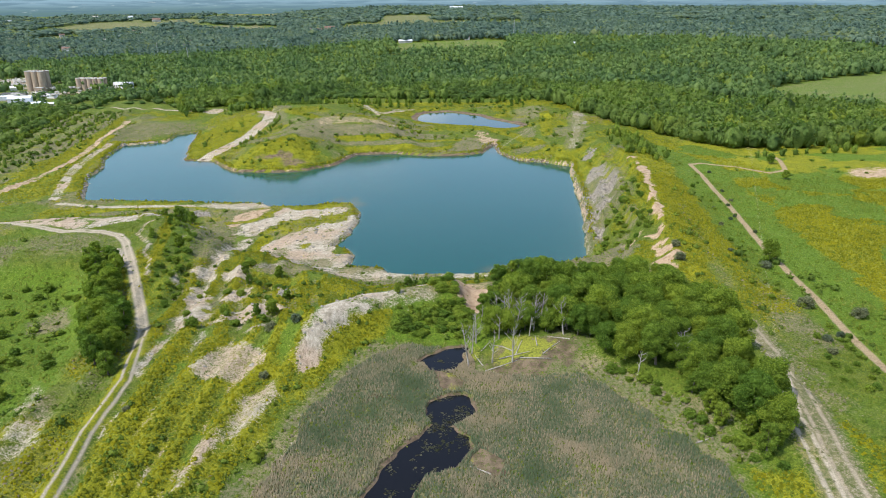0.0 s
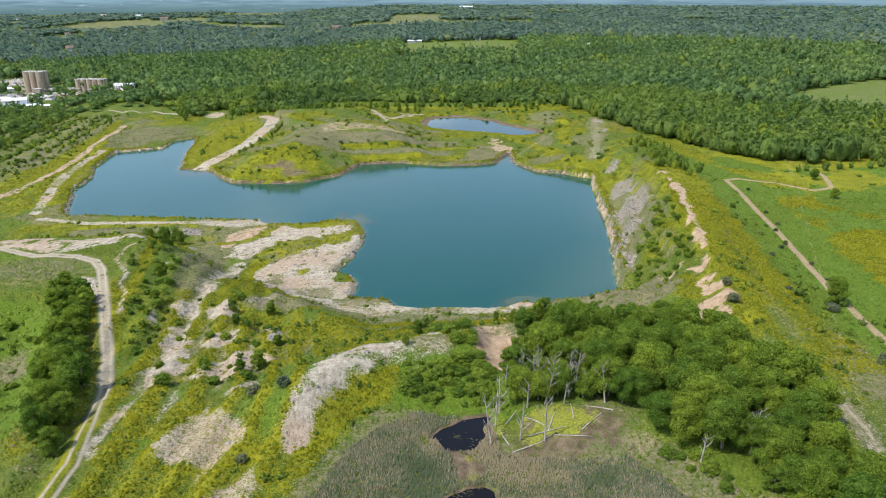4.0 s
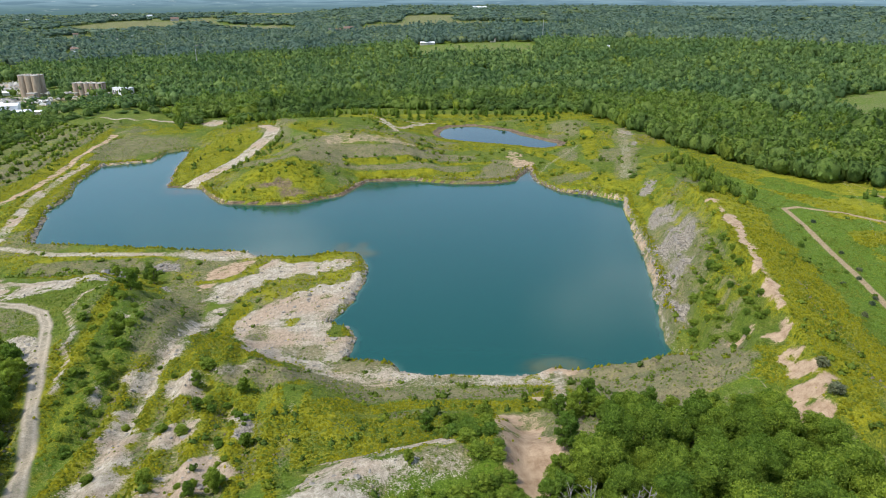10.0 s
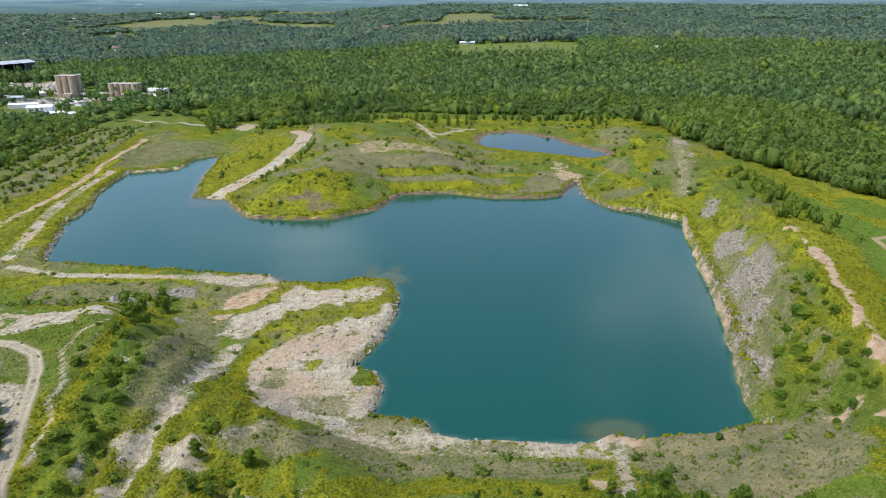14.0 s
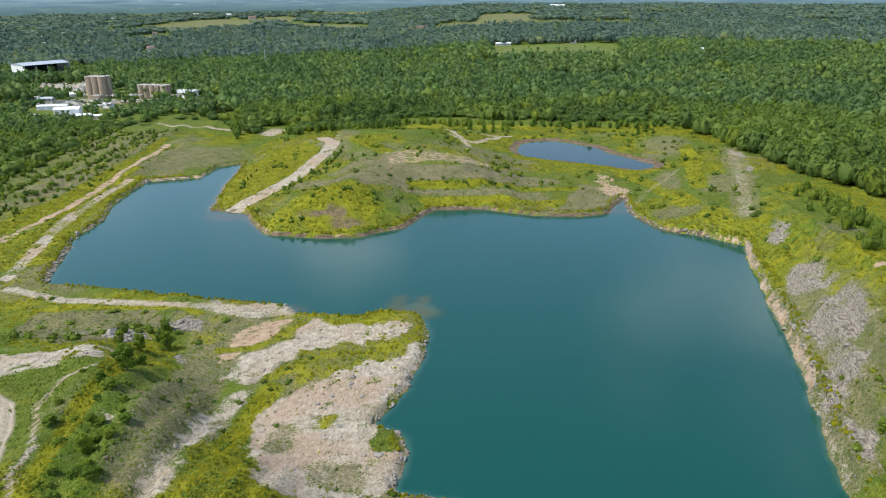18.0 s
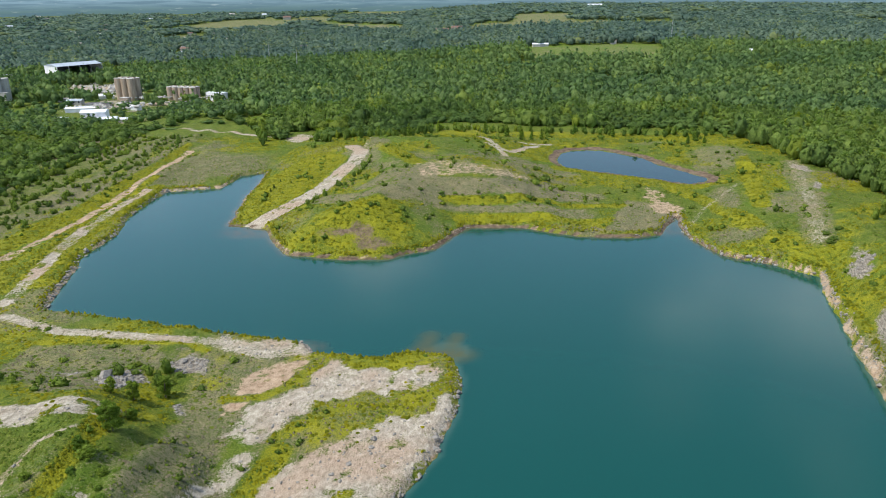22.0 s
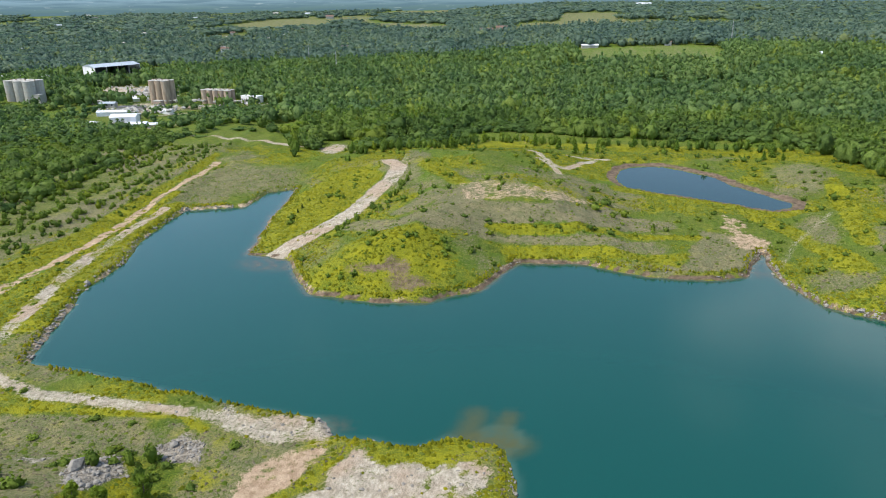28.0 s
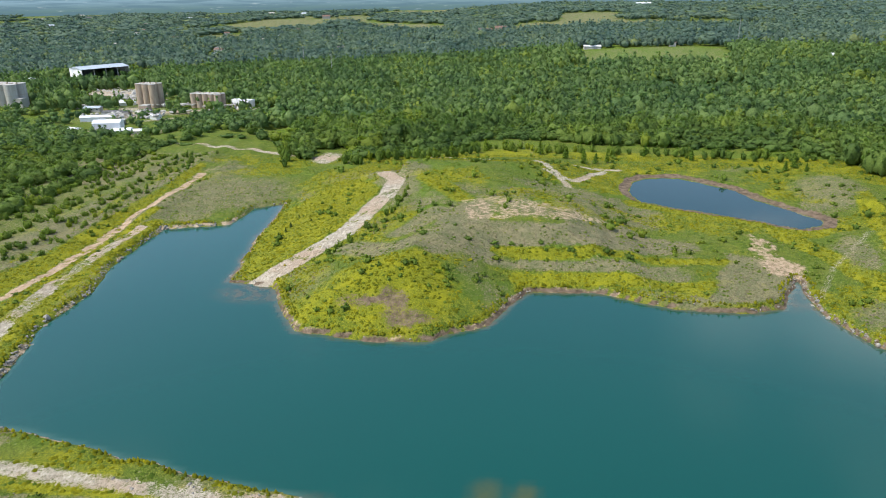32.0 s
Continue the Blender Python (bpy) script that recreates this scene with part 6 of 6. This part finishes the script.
# conveyor gallery from the low silos to the office
root = empty("conveyor", Matrix.Translation((-303, 928, at(-303, 928))) @ Matrix.Rotation(radians(24), 4, "Z"), "sloping concrete conveyor gallery on legs", "conveyor")
bm = bmesh.new()
box(bm, -20, -1.5, 3.2, 20, 1.5, 4.4, 0.06)
part("gallery", bm_mesh("gallery", bm, M_CONCRETE_PALE), root)
for k in range(5):
    bm = bmesh.new()
    box(bm, -18 + k * 9 - 0.3, -1, -1, -18 + k * 9 + 0.3, 1, 3.2)
    part("leg", bm_mesh("leg", bm, M_CONCRETE), root)
# far farms and houses
shed(408, 1140, -18, 16, 8, 4, 1.5, "low white farm building at the forest edge")
shed(384, 1146, -18, 4, 4, 11, 2, "narrow white farm tower")
shed(120, 1372, 4, 26, 10, 4, 2, "pale farmhouse at the edge of the field", M_CONCRETE_PALE, M_ROOF_WHITE)
shed(238, 1352, -6, 10, 8, 6, 3, "pale house by a farm lane", M_CONCRETE_PALE, M_ROOF_RED)
shed(533, 3300, 0, 60, 22, 14, 4, "distant white barn in fields", M_WHITE)
shed(-65, 1840, 10, 30, 14, 10, 4, "distant brown farm buildings", M_CONCRETE, M_ROOF_RED)
shed(-30, 1850, -6, 26, 12, 12, 4, "distant brown brick works", M_CONCRETE, M_ROOF_RED)
for k, (x, y, turn, s) in enumerate(HOUSES):
    s = s * (1.0 + 0.25 * math.sin(k * 7.3))
    shed(x, y, turn, 13 * s, 8 * s, 5.0 + 1.5 * s, 2.6 * s, "far-off pale house among trees", M_CONCRETE_PALE if k % 3 else M_WHITE, (M_CONCRETE_PALE, M_ROOF_DARK, M_ROOF_RED, M_ROOF_BLUE)[k % 4])
# lattice masts over the far trees
for x, y, h in ((315, 1290, 42), (-250, 1180, 30), (-330, 1320, 30)):
    root = empty("mast", Matrix.Translation((x, y, at(x, y))), "slender grey steel lattice mast", "mast")
    for a in range(3):
        c, s = math.cos(a * 2.094), math.sin(a * 2.094)
        part("leg", mesh_np("leg", *tube([(c * 1.2, s * 1.2, -1), (c * 0.3, s * 0.3, h)], [0.16, 0.1], 5), M_STEEL), root)
    for k in range(8):
        z = h * (k + 0.5) / 8
        w = 1.2 - 0.9 * z / h
        rungs = [tube([(w * math.cos(a * 2.094), w * math.sin(a * 2.094), z), (w * math.cos(a * 2.094 + 2.094), w * math.sin(a * 2.094 + 2.094), z + 1)], [0.07, 0.07], 4) for a in range(3)]
        part("brace", mesh_np("brace", *join(rungs), M_STEEL), root)

# ---------------------------------------------------------------- weeds, reeds and stones
def tufts(name, count, box4, chance, material, tall, wide, blades, label, seed, lift=0.0):
    """Many small upright tufts where chance(x, y) allows, as one object."""
    r = np.random.default_rng(seed)
    x, y = r.uniform(box4[0], box4[2], count), r.uniform(box4[1], box4[3], count)
    ok = (r.random(count) < chance(x, y)) & (lake_dist(x, y) > 1.3) & (poly_dist(x, y, POND) > 1)
    x, y = x[ok], y[ok]
    z = height(x, y)
    n = len(x)
    s = r.uniform(0.6, 1.35, n)
    verts, tris = [], []
    a0 = r.uniform(0, 6.28, n)
    h = tall * s * r.uniform(0.75, 1.2, n)
    tip = np.stack([x + r.normal(0, wide * 0.3, n), y + r.normal(0, wide * 0.3, n), z + h], -1)
    foot = []
    for b in range(blades):
        a = a0 + b * 6.283 / blades
        rad = wide * s * r.uniform(0.7, 1.3, n)
        foot.append(np.stack([x + rad * np.cos(a), y + rad * np.sin(a), z + h * r.uniform(-0.15, 0.2, n) + lift], -1))
    v = np.stack([tip] + foot, 1).reshape(-1, 3)
    k = blades + 1
    base = np.arange(n)[:, None] * k
    t = np.concatenate([np.concatenate([base, base + 1 + b, base + 1 + (b + 1) % blades], 1) for b in range(blades)])
    return tagged(new(name, mesh_np(name, v, t, material, True)), label, "weeds", kind="stuff")


def weed_material(name, a, b, c, drift=0.12, patchy=0.48):
    n = Nodes(name)
    col = n.mix(n.ramp(n.island(), 0.0, 0.6), a, b)
    col = n.mix(n.ramp(n.island(), 0.6, 1.0), col, c)
    patch = n.noise(drift, 4)
    col = n.mix(n.math("MULTIPLY", n.ramp(patch, 0.50, 0.66), patchy), col, c)
    col = n.mix(n.math("MULTIPLY", n.ramp(patch, 0.48, 0.34), patchy), col, a)
    col = n.times(col, n.mix(n.noise(0.12, 3), (0.75, 0.8, 0.75), (1.2, 1.15, 1.2)))
    return n.done(col, 0.85, specular=0.1, through=n.times(col, (1.15, 1.15, 1.0)), share=0.5)


M_GOLD = weed_material("flowering_weeds", (0.124, 0.150, 0.012), (0.202, 0.208, 0.012), (0.290, 0.280, 0.013))
M_GRASS = weed_material("rank_grass", (0.090, 0.148, 0.019), (0.138, 0.196, 0.028), (0.190, 0.222, 0.042))
M_REED = weed_material("reeds", (0.108, 0.162, 0.088), (0.205, 0.226, 0.148), (0.380, 0.318, 0.225), 0.06, 0.8)
M_AFLOAT = weed_material("floating_weed", (0.050, 0.055, 0.030), (0.090, 0.095, 0.055), (0.150, 0.145, 0.095))
M_STRAW = weed_material("dry_grass", (0.17, 0.16, 0.10), (0.235, 0.21, 0.14), (0.29, 0.25, 0.175))


def bare(m):
    return np.clip(1 - 1.8 * np.maximum.reduce([m[:, 0], m[:, 3], m[:, 4], m[:, 6], m[:, 7], m[:, 8]]), 0.02, 1)


def pick(i, lo, hi, keep=1.0):
    def chance(x, y):
        m = masks(x, y)
        return smooth((m[:, i] - lo) / (hi - lo)) * bare(m) * keep
    return chance


def greens(x, y):
    m = masks(x, y)
    return bare(m) * np.clip(1 - 0.8 * m[:, 1] - 0.6 * m[:, 2], 0.05, 1) * (0.3 + 0.7 * smooth((vnoise(x, y, 9, 61) - 0.35) / 0.3))


def reedy(x, y):
    return (poly_dist(x, y, MARSH) < 6.0 * (fbm(x, y, 9, 3, 51) - 0.55)) * (masks(x, y)[:, 6:8].max(1) < 0.6) * (bog_dist(x, y) > 0.6) * (0.5 + 0.5 * smooth((vnoise(x, y, 7, 50) - 0.3) / 0.3))


tufts("weeds_near", 170000, (-130, 50, 270, 300), pick(1, 0.25, 0.6), M_GOLD, 0.40, 0.36, 4, "yellow-flowering weeds covering the near slopes", 1)
tufts("weeds_far", 60000, (-215, 300, 215, 700), pick(1, 0.25, 0.6), M_GOLD, 0.45, 0.62, 4, "yellow-flowering weeds round the lake", 2)
tufts("grass_near", 90000, (-150, 50, 240, 300), greens, M_GRASS, 0.40, 0.36, 4, "rank green grass and herbs", 3)
tufts("grass_far", 45000, (-230, 300, 260, 700), greens, M_GRASS, 0.42, 0.62, 4, "green grass round the lake", 4)
tufts("dry_grass", 62000, (-220, 50, 215, 620), pick(2, 0.3, 0.6), M_STRAW, 0.4, 0.42, 3, "dry straw-coloured grass", 5)
tufts("reeds", 185000, (-26, 54, 70, 162), reedy, M_REED, 0.62, 0.16, 3, "grey-green and tan reed bed", 6)


# weed afloat on the bog's pools
r = np.random.default_rng(91)
fx, fy = r.uniform(-8, 24, 14000), r.uniform(88, 152, 14000)
ok = (bog_dist(fx, fy) < 0.4) & (r.random(14000) < smooth((fbm(fx, fy, 3.0, 3, 92) - 0.44) / 0.2) * np.where(fy > 136, 0.25, 0.8))
fx, fy = fx[ok], fy[ok]
n_afloat, turn, wide = len(fx), r.uniform(0, 6.28, ok.sum()), r.lognormal(-1.75, 0.4, ok.sum())
corner = [np.stack([fx + wide * sx * np.cos(turn + a), fy + wide * np.sin(turn + a), np.full(n_afloat, BOG_Z + 0.02)], -1) for a, sx in ((0.3, 1.5), (1.5, 1.0), (2.9, 1.4), (4.6, 0.8))]
quad = np.arange(n_afloat)[:, None] * 4 + np.arange(4)
tagged(new("floating_weed", mesh_np("floating_weed", np.stack(corner, 1).reshape(-1, 3), quad, M_AFLOAT)), "grey-green weed floating on dark bog water", "weeds", kind="stuff")

# knee-high shrubs in loose drifts
r = np.random.default_rng(63)
sx, sy = np.concatenate([r.uniform(-135, 150, 9000), r.uniform(-120, 200, 3200)]), np.concatenate([r.uniform(95, 330, 9000), r.uniform(440, 700, 3200)])
drift = smooth((fbm(sx, sy, 17, 3, 64) - 0.50) / 0.10) * bare(masks(sx, sy)) * (lake_dist(sx, sy) > 2) * (poly_dist(sx, sy, MARSH) > 2) * (poly_dist(sx, sy, POND) > 4)
drift = drift * (near_line(sx, sy, ROAD_W)[0] > 3.5) * (near_line(sx, sy, RAMP)[0] > 6)
ok = r.random(len(sx)) < drift * np.where(sy < 330, 0.42, 0.55)
sx, sy = sx[ok], sy[ok]
wide = r.lognormal(-0.30, 0.40, len(sx)) * (0.85 + 0.5 * (sy > 400))
plant("low_shrubs", sx, sy, wide, wide * r.uniform(0.9, 1.7, len(sx)) + 0.4, shrub_models, shrub_faces, M_SCRUB, "low green shrubs scattered in the weeds", 65)


def fringe(x, y):
    d = lake_dist(x, y)
    m = masks(x, y)
    return band(np.abs(d - 2.6), 0.6, 1.2) * (m[:, 0] < 0.45) * (0.25 + 0.75 * smooth((vnoise(x, y, 11, 70) - 0.4) / 0.2))


tufts("shore_weeds", 90000, (-185, 236, 155, 600), fringe, M_GOLD, 0.9, 0.5, 4, "yellow-green weeds along the water's edge", 7)


def stones(name, count, box4, chance, size, label, seed, material=M_STONE):
    r = np.random.default_rng(seed)
    x, y = r.uniform(box4[0], box4[2], count), r.uniform(box4[1], box4[3], count)
    ok = r.random(count) < chance(x, y)
    x, y = x[ok], y[ok]
    z = np.maximum(height(x, y), -0.3)
    v0, f0 = ico(1)
    n = len(x)
    s = size * r.lognormal(0, 0.45, n)
    jag = r.uniform(0.6, 1.2, (n, len(v0), 1))
    v = v0[None] * jag * s[:, None, None] * r.uniform(0.6, 1.3, (n, 1, 3)) * np.array([1, 1, 0.7])
    v = v + np.stack([x, y, z], -1)[:, None]
    f = f0[None] + (np.arange(n) * len(v0))[:, None, None]
    return tagged(new(name, mesh_np(name, v.reshape(-1, 3), f.reshape(-1, 3), material)), label, "stones", kind="stuff")


def rocky(x, y):
    d = lake_dist(x, y)
    steep = (x < -150) | ((x < 12) & (y < 345)) | (x > 100)
    return band(np.abs(d - 0.6), 0.7, 0.8) * np.where(steep, 0.9, 0.08)


def scree(x, y):
    m = masks(x, y)
    return smooth((m[:, 4] - 0.4) / 0.3) * 0.25 + smooth((m[:, 0] - 0.5) / 0.3) * 0.10


stones("shore_stones", 150000, (-180, 236, 150, 592), rocky, 0.36, "grey limestone blocks along the waterline", 8)
stones("scree", 90000, (-110, 120, 160, 430), scree, 0.34, "loose pale limestone rubble", 9)


def outcrop(x, y):
    return smooth((masks(x, y)[:, 4] - 0.5) / 0.2) * 0.3


stones("rock_outcrops", 4000, (-112, 316, -70, 350), outcrop, 0.5, "grey angular limestone blocks broken from a low ledge", 13)
stones("ridge_blocks", 5000, (100, 265, 160, 430), outcrop, 0.5, "grey limestone blocks on the slope above the lake", 14)


def heaps(x, y):
    return smooth((fbm(x, y, 14, 3, 88) - 0.42) / 0.1) * np.maximum.reduce([spot(x, y, -455, 1008, 55, 42), spot(x, y, -425, 955, 40, 20), spot(x, y, -345, 935, 26, 16), spot(x, y, -300, 890, 22, 12), spot(x, y, -375, 870, 36, 22), spot(x, y, -345, 780, 40, 8)]) * 0.5


stones("rubble_heaps", 16000, (-520, 765, -270, 1060), heaps, 1.2, "heaps of broken pale concrete rubble by the silos", 12, M_CONCRETE_PALE)
